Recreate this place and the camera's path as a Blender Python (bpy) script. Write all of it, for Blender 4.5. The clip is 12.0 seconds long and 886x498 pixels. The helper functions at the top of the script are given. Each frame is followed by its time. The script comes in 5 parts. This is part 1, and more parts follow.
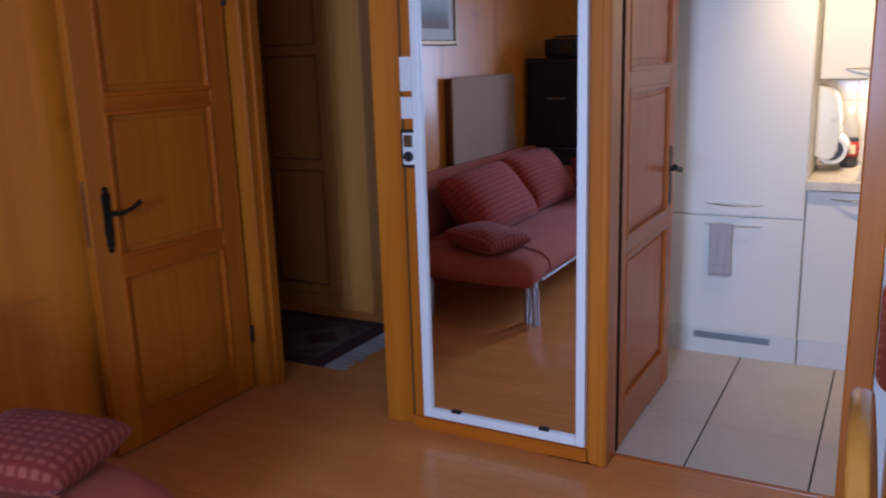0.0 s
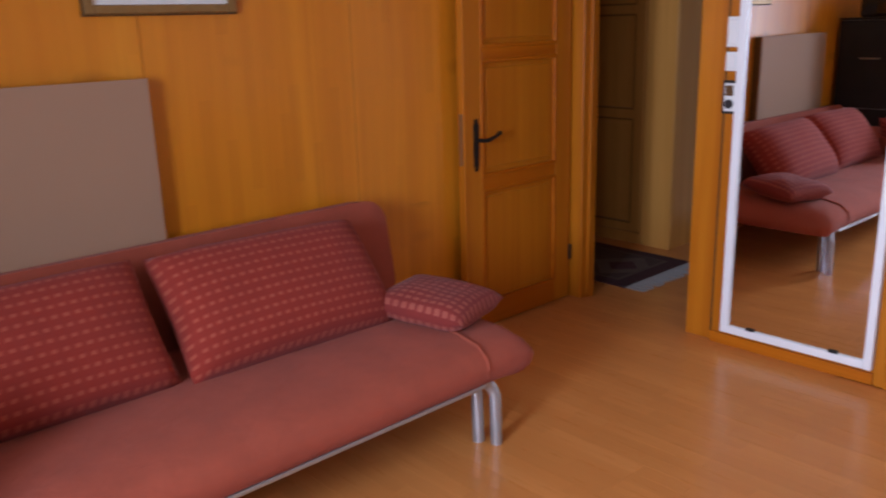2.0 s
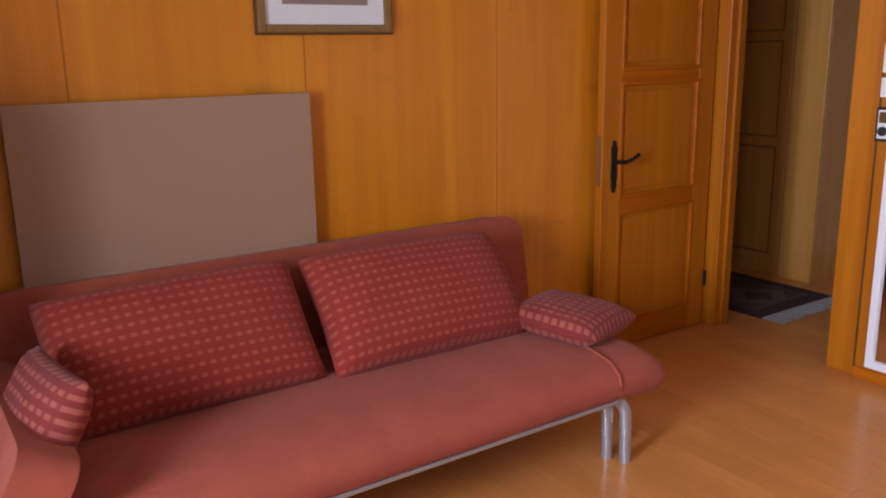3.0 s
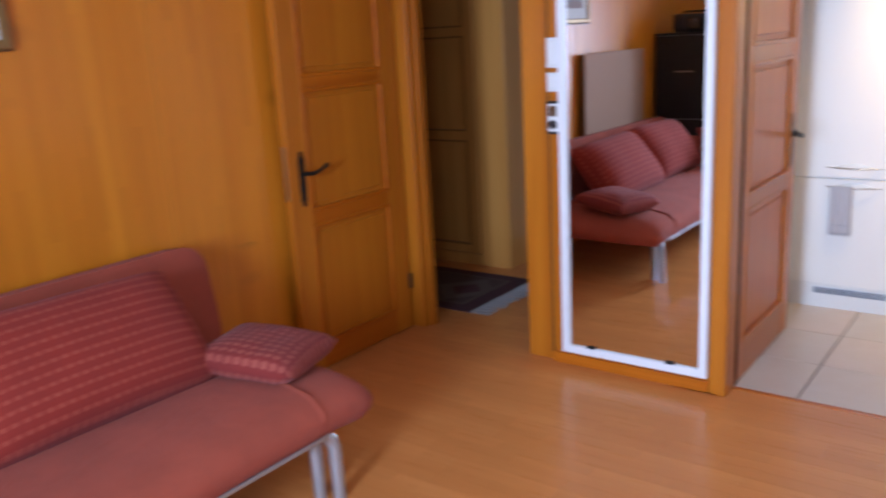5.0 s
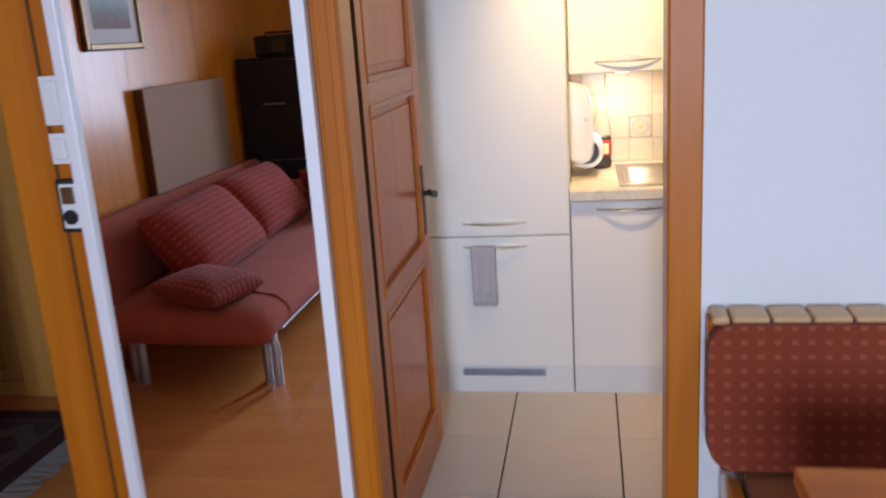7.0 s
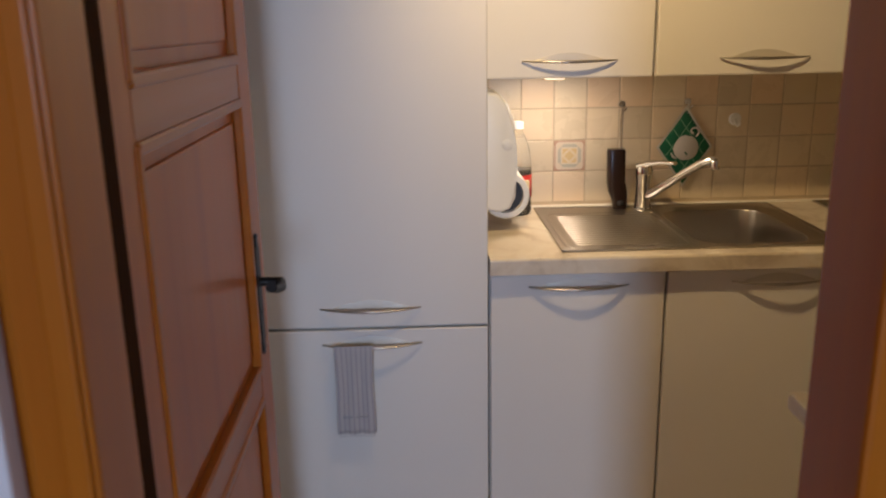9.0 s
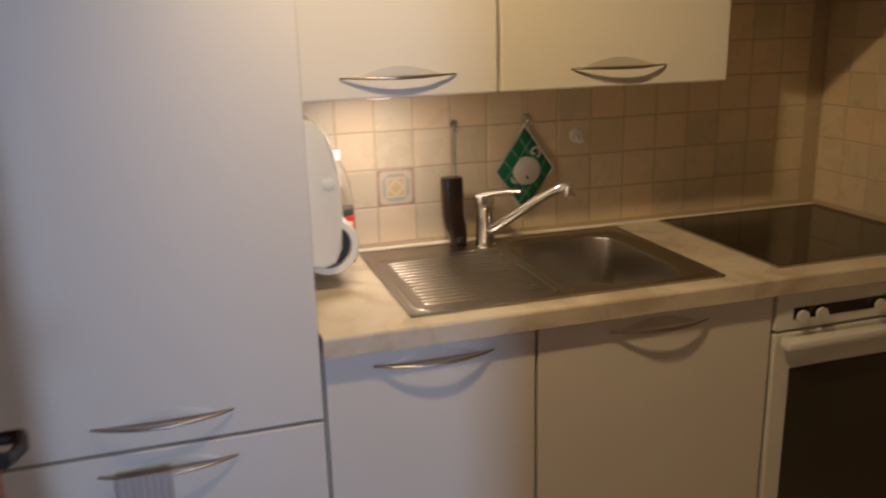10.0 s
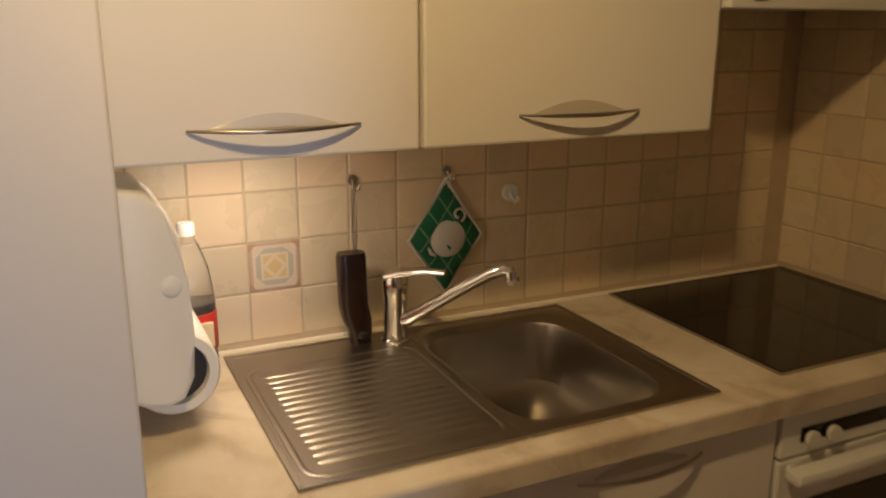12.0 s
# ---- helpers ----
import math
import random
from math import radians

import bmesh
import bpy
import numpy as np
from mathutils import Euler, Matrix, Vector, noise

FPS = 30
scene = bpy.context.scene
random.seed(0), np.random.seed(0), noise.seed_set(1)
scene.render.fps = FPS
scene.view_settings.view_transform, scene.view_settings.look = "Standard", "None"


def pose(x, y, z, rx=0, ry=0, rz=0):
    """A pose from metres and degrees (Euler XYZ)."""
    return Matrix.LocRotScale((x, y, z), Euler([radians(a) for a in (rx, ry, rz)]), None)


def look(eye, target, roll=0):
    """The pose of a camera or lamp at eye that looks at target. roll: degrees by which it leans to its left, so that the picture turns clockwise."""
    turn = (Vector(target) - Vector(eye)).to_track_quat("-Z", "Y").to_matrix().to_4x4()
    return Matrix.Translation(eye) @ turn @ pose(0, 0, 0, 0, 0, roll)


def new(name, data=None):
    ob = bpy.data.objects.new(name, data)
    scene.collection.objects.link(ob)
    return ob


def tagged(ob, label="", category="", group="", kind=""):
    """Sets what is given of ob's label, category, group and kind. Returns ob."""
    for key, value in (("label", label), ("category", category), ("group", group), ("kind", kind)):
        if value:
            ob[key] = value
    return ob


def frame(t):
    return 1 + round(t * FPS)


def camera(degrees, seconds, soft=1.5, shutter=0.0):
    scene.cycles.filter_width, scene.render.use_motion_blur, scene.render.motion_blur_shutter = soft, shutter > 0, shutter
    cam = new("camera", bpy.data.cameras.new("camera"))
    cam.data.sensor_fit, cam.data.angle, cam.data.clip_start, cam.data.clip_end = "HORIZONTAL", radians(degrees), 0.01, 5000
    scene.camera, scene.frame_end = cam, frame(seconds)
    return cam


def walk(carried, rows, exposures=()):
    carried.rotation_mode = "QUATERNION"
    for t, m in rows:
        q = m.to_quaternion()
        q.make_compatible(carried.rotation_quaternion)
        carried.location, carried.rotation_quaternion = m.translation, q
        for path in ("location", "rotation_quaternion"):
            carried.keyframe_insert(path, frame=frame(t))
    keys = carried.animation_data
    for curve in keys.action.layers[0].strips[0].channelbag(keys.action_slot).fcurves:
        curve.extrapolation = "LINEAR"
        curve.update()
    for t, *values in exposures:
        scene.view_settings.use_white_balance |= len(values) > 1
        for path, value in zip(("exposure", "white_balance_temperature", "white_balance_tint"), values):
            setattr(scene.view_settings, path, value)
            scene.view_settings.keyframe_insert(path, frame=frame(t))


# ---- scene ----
cam = camera(56.0, 12.0, soft=2.0, shutter=0.5)
PATH = [
    (0, (-0.122, 0.188, 1.469), (-1.061, 1.895, 1.017), -1.8),
    (0.5, (0.01, 0.061, 1.481), (-1.062, 1.686, 1.02), -1.4),
    (1, (0.012, -0.173, 1.472), (-1.091, 1.416, 0.963), -3.0),
    (1.5, (0.018, -0.407, 1.472), (-1.202, 1.087, 0.943), -3.6),
    (2, (0.097, -0.517, 1.485), (-1.323, 0.789, 0.957), -1.6),
    (2.5, (0.124, -0.594, 1.458), (-1.426, 0.568, 0.958), -1.1),
    (2.7, (0.129, -0.625, 1.459), (-1.484, 0.464, 0.998), -1.0),
    (4.3, (0.143, -0.58, 1.475), (-1.388, 0.612, 0.989), -0.8),
    (4.5, (0.12, -0.526, 1.493), (-1.338, 0.751, 0.999), -0.7),
    (5, (0.058, -0.323, 1.502), (-1.114, 1.22, 1.007), -3.2),
    (5.5, (-0.047, -0.013, 1.52), (-0.944, 1.687, 0.968), -2.3),
    (6, (-0.179, 0.307, 1.52), (-0.817, 2.115, 0.951), -3.5),
    (6.5, (-0.306, 0.609, 1.525), (-0.761, 2.484, 0.995), -4.6),
    (7, (-0.384, 0.913, 1.513), (-0.733, 2.817, 1.01), -3.8),
    (7.2, (-0.418, 1.038, 1.515), (-0.733, 2.952, 1.028), -2.3),
    (8.8, (-0.633, 2.026, 1.465), (-0.598, 3.961, 0.961), -0.6),
    (9, (-0.64, 2.137, 1.461), (-0.581, 4.066, 0.937), -1.0),
    (9.5, (-0.653, 2.389, 1.468), (-0.39, 4.309, 0.976), -1.0),
    (10, (-0.674, 2.639, 1.468), (-0.11, 4.484, 0.941), -1.5),
    (10.5, (-0.669, 2.802, 1.482), (0.045, 4.61, 1.014), -1.6),
    (11, (-0.668, 2.902, 1.495), (0.128, 4.665, 0.99), -1.6),
    (11.5, (-0.614, 3.021, 1.494), (0.252, 4.755, 1.002), -0.6),
    (12, (-0.524, 3.2, 1.5), (0.301, 4.947, 0.983), 0.1),
]
# the clip's camera adapts as it turns: seconds, stops, kelvin, tint
EXPOSURES = [(0, 0.03, 6100, 22), (0.5, 0.17, 6250, 23), (1.0, 0.38, 6300, 26), (1.5, 0.5, 6900, 26), (2.0, 0.63, 7900, 26), (2.7, 0.73, 8300, 26), (4.5, 0.97, 7900, 26), (5.0, 0.95, 6700, 20), (5.5, 0.75, 6300, 21), (6.0, 0.58, 6400, 19), (6.5, 0.46, 6800, 19), (7.2, 0.30, 7200, 19), (9.0, -0.55, 7000, 20), (9.5, -0.56, 7000, 20), (10.0, -0.66, 6800, 20), (11.0, -0.78, 6800, 20), (12.0, -0.90, 7600, 20)]
walk(cam, [(t, look(eye, target, roll)) for t, eye, target, roll in PATH], EXPOSURES)

# ---- light ----
world = bpy.data.worlds.new("world")
scene.world = world
world.use_nodes = True
wn = world.node_tree.nodes
sky = wn.new("ShaderNodeTexSky")
sky.sky_type = 'NISHITA'
sky.sun_disc = False
sky.sun_elevation, sky.sun_rotation = radians(35), radians(20)
world.node_tree.links.new(sky.outputs[0], wn["Background"].inputs[0])
wn["Background"].inputs[1].default_value = 0.10


def area_lamp(name, m, sx, sy, watts, colour, spread=180):
    d = bpy.data.lights.new(name, 'AREA')
    d.shape, d.size, d.size_y, d.energy, d.color = 'RECTANGLE', sx, sy, watts, colour
    d.spread = radians(spread)
    ob = new(name, d)
    ob.matrix_world = m
    return ob


WEST, EAST, SOUTH, NORTH = -2.74, 1.75, -2.20, 2.885
CEIL = 2.42
KW, KE, KN, KS = -1.08, 1.20, 4.76, 2.985
WINDOWS = ((-1.05, -0.25, 0.85, 2.12), (0.55, 1.45, 0.85, 2.12))
DAY = (0.47, 0.675, 1.0)
for (wx0, wx1, wz0, wz1), watts in zip(WINDOWS, (50, 13)):
    area_lamp("window_daylight", look(((wx0 + wx1) / 2, SOUTH + 0.02, (wz0 + wz1) / 2), ((wx0 + wx1) / 2, 3, (wz0 + wz1) / 2 - 0.5)), wx1 - wx0 - 0.05, wz1 - wz0 - 0.05, watts, DAY, 105)
LAMP = (-0.43, 3.61, 2.19)
bulb = bpy.data.lights.new("kitchen_ceiling_light", 'SPOT')
bulb.energy, bulb.color, bulb.shadow_soft_size = 72.0, (1.0, 0.76, 0.38), 0.045
bulb.spot_size, bulb.spot_blend = radians(117), 1.0
new("kitchen_ceiling_light", bulb).matrix_world = look(LAMP, (0.16, 4.45, 1.12))
area_lamp("under_cabinet_light", look((-0.24, 4.54, 1.285), (-0.22, 4.60, 0)), 0.12, 0.05, 1.9, (1.0, 0.88, 0.70))


# ---- materials ----
def mat(name, base=(0.5, 0.5, 0.5), rough=0.5, metal=0.0, coat=0.0, spec=0.5):
    m = bpy.data.materials.new(name)
    m.use_nodes = True
    b = m.node_tree.nodes["Principled BSDF"]
    b.inputs["Base Color"].default_value = (*base, 1)
    b.inputs["Roughness"].default_value = rough
    b.inputs["Metallic"].default_value = metal
    b.inputs["Coat Weight"].default_value = coat
    b.inputs["Specular IOR Level"].default_value = spec
    return m


def nd(m, kind, **props):
    n = m.node_tree.nodes.new(kind)
    for k, v in props.items():
        if k == "operation":
            n.operation = v
        elif k == "blend_type":
            n.data_type, n.blend_type = 'RGBA', v
    return n


def ln(m, a, b):
    m.node_tree.links.new(a, b)


def coords(m, scale=(1, 1, 1), which="Object"):
    tc = nd(m, "ShaderNodeTexCoord")
    mp = nd(m, "ShaderNodeMapping")
    mp.inputs["Scale"].default_value = scale
    ln(m, tc.outputs[which], mp.inputs[0])
    return mp.outputs[0]


def noise_of(m, vec, scale, detail=4, rough=0.55, distort=0.0):
    n = nd(m, "ShaderNodeTexNoise")
    n.inputs["Scale"].default_value, n.inputs["Detail"].default_value = scale, detail
    n.inputs["Roughness"].default_value, n.inputs["Distortion"].default_value = rough, distort
    ln(m, vec, n.inputs["Vector"])
    return n.outputs["Fac"]


def ramp_of(m, fac, *stops):
    r = nd(m, "ShaderNodeValToRGB")
    e = r.color_ramp.elements
    while len(e) < len(stops):
        e.new(0.5)
    for el, (p, c) in zip(e, stops):
        el.position, el.color = p, (*c, 1)
    ln(m, fac, r.inputs[0])
    return r.outputs[0]


def mixed(m, fac, a, b, kind='MIX'):
    n = nd(m, "ShaderNodeMix", blend_type=kind)
    for sock, v in ((n.inputs[0], fac), (n.inputs[6], a), (n.inputs[7], b)):
        if isinstance(v, (int, float)):
            sock.default_value = v
        elif isinstance(v, tuple):
            sock.default_value = (*v, 1)
        else:
            ln(m, v, sock)
    return n.outputs[2]


def math_of(m, op, a, b=0.0):
    n = nd(m, "ShaderNodeMath", operation=op)
    for sock, v in ((n.inputs[0], a), (n.inputs[1], b)):
        if isinstance(v, (int, float)):
            sock.default_value = v
        else:
            ln(m, v, sock)
    return n.outputs[0]


def bump(m, height, strength=0.2, dist=0.002):
    n = nd(m, "ShaderNodeBump")
    n.inputs["Strength"].default_value, n.inputs["Distance"].default_value = strength, dist
    ln(m, height, n.inputs["Height"])
    ln(m, n.outputs[0], m.node_tree.nodes["Principled BSDF"].inputs["Normal"])


def to_base(m, out):
    ln(m, out, m.node_tree.nodes["Principled BSDF"].inputs["Base Color"])


def to_rough(m, fac, lo, hi):
    n = nd(m, "ShaderNodeMapRange")
    n.inputs["To Min"].default_value, n.inputs["To Max"].default_value = lo, hi
    ln(m, fac, n.inputs[0])
    ln(m, n.outputs[0], m.node_tree.nodes["Principled BSDF"].inputs["Roughness"])


def wood(name, light, dark, grain="z", rough=0.35, coat=0.3, knots=False, boards=0.0, by_object=0.0, by_island=0.0):
    """Varnished softwood: fine fibres along the grain, broad figure, a few knots."""
    m = mat(name, light, rough, coat=coat, spec=0.28)
    m.node_tree.nodes["Principled BSDF"].inputs["Coat Roughness"].default_value = 0.18
    long = {"x": (0.35, 9, 9), "y": (9, 0.35, 9), "z": (9, 9, 0.35)}[grain]
    v = coords(m, long)
    broad = noise_of(m, v, 1.1, 3, 0.5, 0.6)
    fine = noise_of(m, v, 7.0, 5, 0.65)
    fac = math_of(m, 'ADD', math_of(m, 'MULTIPLY', broad, 0.75), math_of(m, 'MULTIPLY', fine, 0.24))
    mid = tuple((a + b) / 2 for a, b in zip(light, dark))
    col = ramp_of(m, fac, (0.30, dark), (0.52, mid), (0.72, light))
    if boards:
        # tone changes from board to board
        tc = nd(m, "ShaderNodeTexCoord")
        sep = nd(m, "ShaderNodeSeparateXYZ")
        ln(m, tc.outputs["Object"], sep.inputs[0])
        step = math_of(m, 'FLOOR', math_of(m, 'DIVIDE', sep.outputs["Y"], boards))
        wnz = nd(m, "ShaderNodeTexWhiteNoise")
        wnz.noise_dimensions = '1D'
        ln(m, step, wnz.inputs["W"])
        col = mixed(m, math_of(m, 'MULTIPLY', wnz.outputs["Value"], 0.40), col, dark)
        # glued staves: short blocks of slightly different tone
        row = math_of(m, 'FLOOR', math_of(m, 'DIVIDE', sep.outputs["Y"], 0.048))
        w1 = nd(m, "ShaderNodeTexWhiteNoise")
        w1.noise_dimensions = '1D'
        ln(m, row, w1.inputs["W"])
        cell = math_of(m, 'FLOOR', math_of(m, 'ADD', math_of(m, 'MULTIPLY', sep.outputs["Z"], 2.6), math_of(m, 'MULTIPLY', w1.outputs["Value"], 7.0)))
        w2 = nd(m, "ShaderNodeTexWhiteNoise")
        w2.noise_dimensions = '2D'
        cmb = nd(m, "ShaderNodeCombineXYZ")
        ln(m, row, cmb.inputs[0])
        ln(m, cell, cmb.inputs[1])
        ln(m, cmb.outputs[0], w2.inputs["Vector"])
        col = mixed(m, math_of(m, 'MULTIPLY', math_of(m, 'POWER', w2.outputs["Value"], 3.0), 0.32), col, tuple(c * 0.85 for c in dark))
    if knots:
        vor = nd(m, "ShaderNodeTexVoronoi")
        vor.inputs["Scale"].default_value = 1.0
        ln(m, coords(m, (2.6, 2.6, 5.6)), vor.inputs["Vector"])
        k = nd(m, "ShaderNodeMapRange")
        k.inputs["From Min"].default_value, k.inputs["From Max"].default_value = 0.03, 0.26
        k.inputs["To Min"].default_value, k.inputs["To Max"].default_value = 0.60, 0.0
        ln(m, vor.outputs["Distance"], k.inputs[0])
        keep = math_of(m, 'GREATER_THAN', noise_of(m, coords(m, (1, 1, 1)), 2.3, 1), 0.52)
        col = mixed(m, math_of(m, 'MULTIPLY', k.outputs[0], keep), col, tuple(c * 0.62 for c in dark))
    if by_object:
        oi = nd(m, "ShaderNodeObjectInfo")
        col = mixed(m, math_of(m, 'MULTIPLY', oi.outputs["Random"], by_object), col, dark)
    if by_island:
        gi = nd(m, "ShaderNodeNewGeometry")
        col = mixed(m, math_of(m, 'MULTIPLY', gi.outputs["Random Per Island"], by_island), col, tuple(c * 0.8 for c in dark))
    to_base(m, col)
    to_rough(m, fine, rough - 0.07, rough + 0.10)
    bump(m, fine, 0.12, 0.0006)
    return m


PINE_WALL = wood("varnished_pine_panelling", (0.82, 0.290, 0.022), (0.64, 0.185, 0.011), "z", 0.36, 0.16, True, 0.145)
PINE = wood("varnished_pine", (0.60, 0.190, 0.014), (0.43, 0.108, 0.006), "z", 0.36, 0.2)
PINE_H = wood("varnished_pine_rail", (0.57, 0.150, 0.008), (0.40, 0.082, 0.004), "y", 0.33, 0.35)
PINE_HX = wood("varnished_pine_cross", (0.57, 0.150, 0.008), (0.40, 0.082, 0.004), "x", 0.33, 0.35)
PINE_KITCHEN = wood("reddish_varnished_pine", (0.62, 0.175, 0.014), (0.47, 0.112, 0.008), "z", 0.32, 0.08)
PINE_KITCHEN_H = wood("reddish_varnished_pine_rail", (0.56, 0.170, 0.018), (0.41, 0.105, 0.010), "y", 0.32, 0.2)
PALE_WOOD = wood("pale_waxed_wood", (0.74, 0.33, 0.080), (0.58, 0.235, 0.048), "z", 0.45, 0.1)
TABLE_WOOD = wood("orange_table_wood", (0.78, 0.235, 0.020), (0.60, 0.155, 0.011), "x", 0.50, 0.05)
CHAIR_WOOD = wood("honey_chair_wood", (0.60, 0.25, 0.035), (0.42, 0.14, 0.015), "z", 0.22, 0.6)
# bench blocks: wood lightened to carry the window light reflected on them
BLOCK_WOOD = wood("pale_lit_blocks", (0.74, 0.47, 0.24), (0.60, 0.34, 0.15), "x", 0.35, 0.3, by_object=0.3)
FLOOR_WOOD = wood("beech_strip_laminate", (0.80, 0.325, 0.098), (0.67, 0.235, 0.060), "x", 0.28, 0.22, by_object=0.14, by_island=0.42)
# wardrobe mouldings: darkened tone gives the panels their missing relief shade
PALE_MOULDING = wood("relief_shade_moulding", (0.40, 0.155, 0.034), (0.28, 0.10, 0.02), "x", 0.45, 0.1)
BROWN_WOOD = wood("dark_brown_wood", (0.16, 0.075, 0.025), (0.09, 0.038, 0.012), "z", 0.45, 0.1)


def plain(name, base, rough=0.5, metal=0.0, coat=0.0, vary=0.08, scale=6.0, grain=0.05, bumpy=0.0, fine=120.0):
    """A near-uniform surface with soft blotches and fine grain."""
    m = mat(name, base, rough, metal, coat)
    v = coords(m)
    big, small = noise_of(m, v, scale, 3), noise_of(m, v, fine, 3)
    dark = tuple(c * (1 - vary * 2) for c in base)
    c = mixed(m, big, dark, tuple(min(1.0, c * (1 + vary * 0.5)) for c in base))
    c = mixed(m, math_of(m, 'MULTIPLY', small, grain * 2), c, tuple(c * 0.6 for c in base))
    to_base(m, c)
    to_rough(m, big, rough * 0.85, min(1.0, rough * 1.2))
    if bumpy:
        bump(m, small, bumpy, 0.001)
    return m


PLASTER = plain("white_plaster", (0.80, 0.79, 0.76), 0.85, vary=0.03, scale=2.0, bumpy=0.25, fine=60)
CEILING_PAINT = plain("white_ceiling_paint", (0.78, 0.76, 0.72), 0.9, vary=0.02, bumpy=0.1)
LACQUER = plain("cream_white_lacquer", (0.80, 0.77, 0.71), 0.48, coat=0.0, vary=0.012, scale=3, grain=0.02, bumpy=0.05, fine=260)
WHITE_PLASTIC = plain("white_plastic", (0.80, 0.80, 0.77), 0.38, vary=0.02, grain=0.02)
WHITE_PAINT = plain("white_painted_frame", (0.84, 0.84, 0.84), 0.35, vary=0.03, scale=12)
BLACK_PLASTIC = plain("black_plastic", (0.016, 0.015, 0.016), 0.4, vary=0.1)
BLACK_LACQUER = plain("black_lacquer", (0.006, 0.005, 0.0045), 0.6, vary=0.1)
GREY_PLASTIC = plain("grey_plastic", (0.30, 0.31, 0.33), 0.4, vary=0.05)
IRON = plain("black_wrought_iron", (0.028, 0.024, 0.020), 0.48, 0.6, vary=0.2, scale=40, bumpy=0.3)
STEEL = plain("brushed_stainless_steel", (0.42, 0.39, 0.35), 0.31, 1.0, vary=0.025, scale=8, grain=0.02, fine=200)
PALE_NICKEL = plain("pale_satin_nickel", (0.66, 0.62, 0.54), 0.5, 0.35, vary=0.04)
CHROME = plain("chrome", (0.80, 0.79, 0.77), 0.07, 1.0, vary=0.02)
SATIN = plain("satin_nickel", (0.46, 0.42, 0.37), 0.30, 1.0, vary=0.05)
SILVER_TUBE = plain("silver_painted_tube", (0.50, 0.52, 0.54), 0.34, 0.7, vary=0.05)
BLACK_GLASS = plain("black_ceramic_glass", (0.008, 0.007, 0.007), 0.07, vary=0.1)
OVEN_GLASS = plain("smoked_oven_glass", (0.045, 0.040, 0.034), 0.12, vary=0.1)
# near-black brown without gloss, paints the shade in the kitchen door's gap
GAP_SHADE = plain("dark_brown_gap_shade", (0.060, 0.020, 0.005), 0.95, vary=0.15, scale=6)
GAP_SHADE.node_tree.nodes["Principled BSDF"].inputs["Specular IOR Level"].default_value = 0.08
GROUT = plain("beige_grout", (0.60, 0.48, 0.33), 0.9, vary=0.1, scale=20, bumpy=0.3)
DARK_GROUT = plain("dark_grey_grout", (0.06, 0.055, 0.05), 0.9, vary=0.15, scale=15)
SEALANT = plain("white_sealant", (0.78, 0.74, 0.65), 0.5, vary=0.03)
CANVAS = plain("beige_board_face", (0.42, 0.235, 0.140), 0.8, vary=0.06, scale=1.2, bumpy=0.15, fine=180)
GOLD = plain("gold_frame_paint", (0.34, 0.18, 0.055), 0.42, 0.4, vary=0.2, scale=30)
PAPER = plain("white_mat_board", (0.78, 0.77, 0.73), 0.8, vary=0.02)
VENT_GREY = plain("grey_vent_metal", (0.42, 0.43, 0.45), 0.4, 0.6, vary=0.06)
RED_CURTAIN = plain("dark_red_curtain", (0.16, 0.035, 0.022), 0.9, vary=0.2, scale=12, bumpy=0.3)
GREY_CURTAIN = plain("pale_grey_curtain", (0.45, 0.44, 0.42), 0.9, vary=0.1, scale=12, bumpy=0.3)
LAMP_GLASS = mat("lamp_diffuser", (0.9, 0.85, 0.75), 0.5)
LAMP_GLASS.node_tree.nodes["Principled BSDF"].inputs["Emission Color"].default_value = (1.0, 0.75, 0.45, 1)
LAMP_GLASS.node_tree.nodes["Principled BSDF"].inputs["Emission Strength"].default_value = 2.0
MIRROR = mat("mirror_silver", (0.90, 0.91, 0.90), 0.0, 1.0)
GLASS = mat("window_glass", (1, 1, 1), 0.0)
GLASS.node_tree.nodes["Principled BSDF"].inputs["Transmission Weight"].default_value = 1.0
CLEAR = mat("clear_bottle_plastic", (0.95, 0.96, 0.95), 0.06)
CLEAR.node_tree.nodes["Principled BSDF"].inputs["Transmission Weight"].default_value = 0.95
CLEAR.node_tree.nodes["Principled BSDF"].inputs["IOR"].default_value = 1.2
COLA = plain("dark_cola", (0.012, 0.006, 0.004), 0.08, vary=0.1)
RED_LABEL = plain("red_paper_label", (0.55, 0.035, 0.03), 0.45, vary=0.06)
CREAM_LABEL = plain("cream_label_patch", (0.75, 0.62, 0.40), 0.5, vary=0.05)


def marble(name):
    m = mat(name, (0.7, 0.62, 0.5), 0.38)
    v = coords(m)
    a = noise_of(m, v, 5.0, 6, 0.62, 1.6)
    b = noise_of(m, v, 22.0, 5, 0.6, 0.8)
    c = ramp_of(m, a, (0.34, (0.50, 0.42, 0.32)), (0.50, (0.70, 0.62, 0.50)), (0.66, (0.76, 0.70, 0.59)))
    to_base(m, mixed(m, math_of(m, 'MULTIPLY', b, 0.35), c, (0.55, 0.46, 0.36)))
    to_rough(m, b, 0.30, 0.46)
    return m


WORKTOP = marble("cream_marbled_laminate")


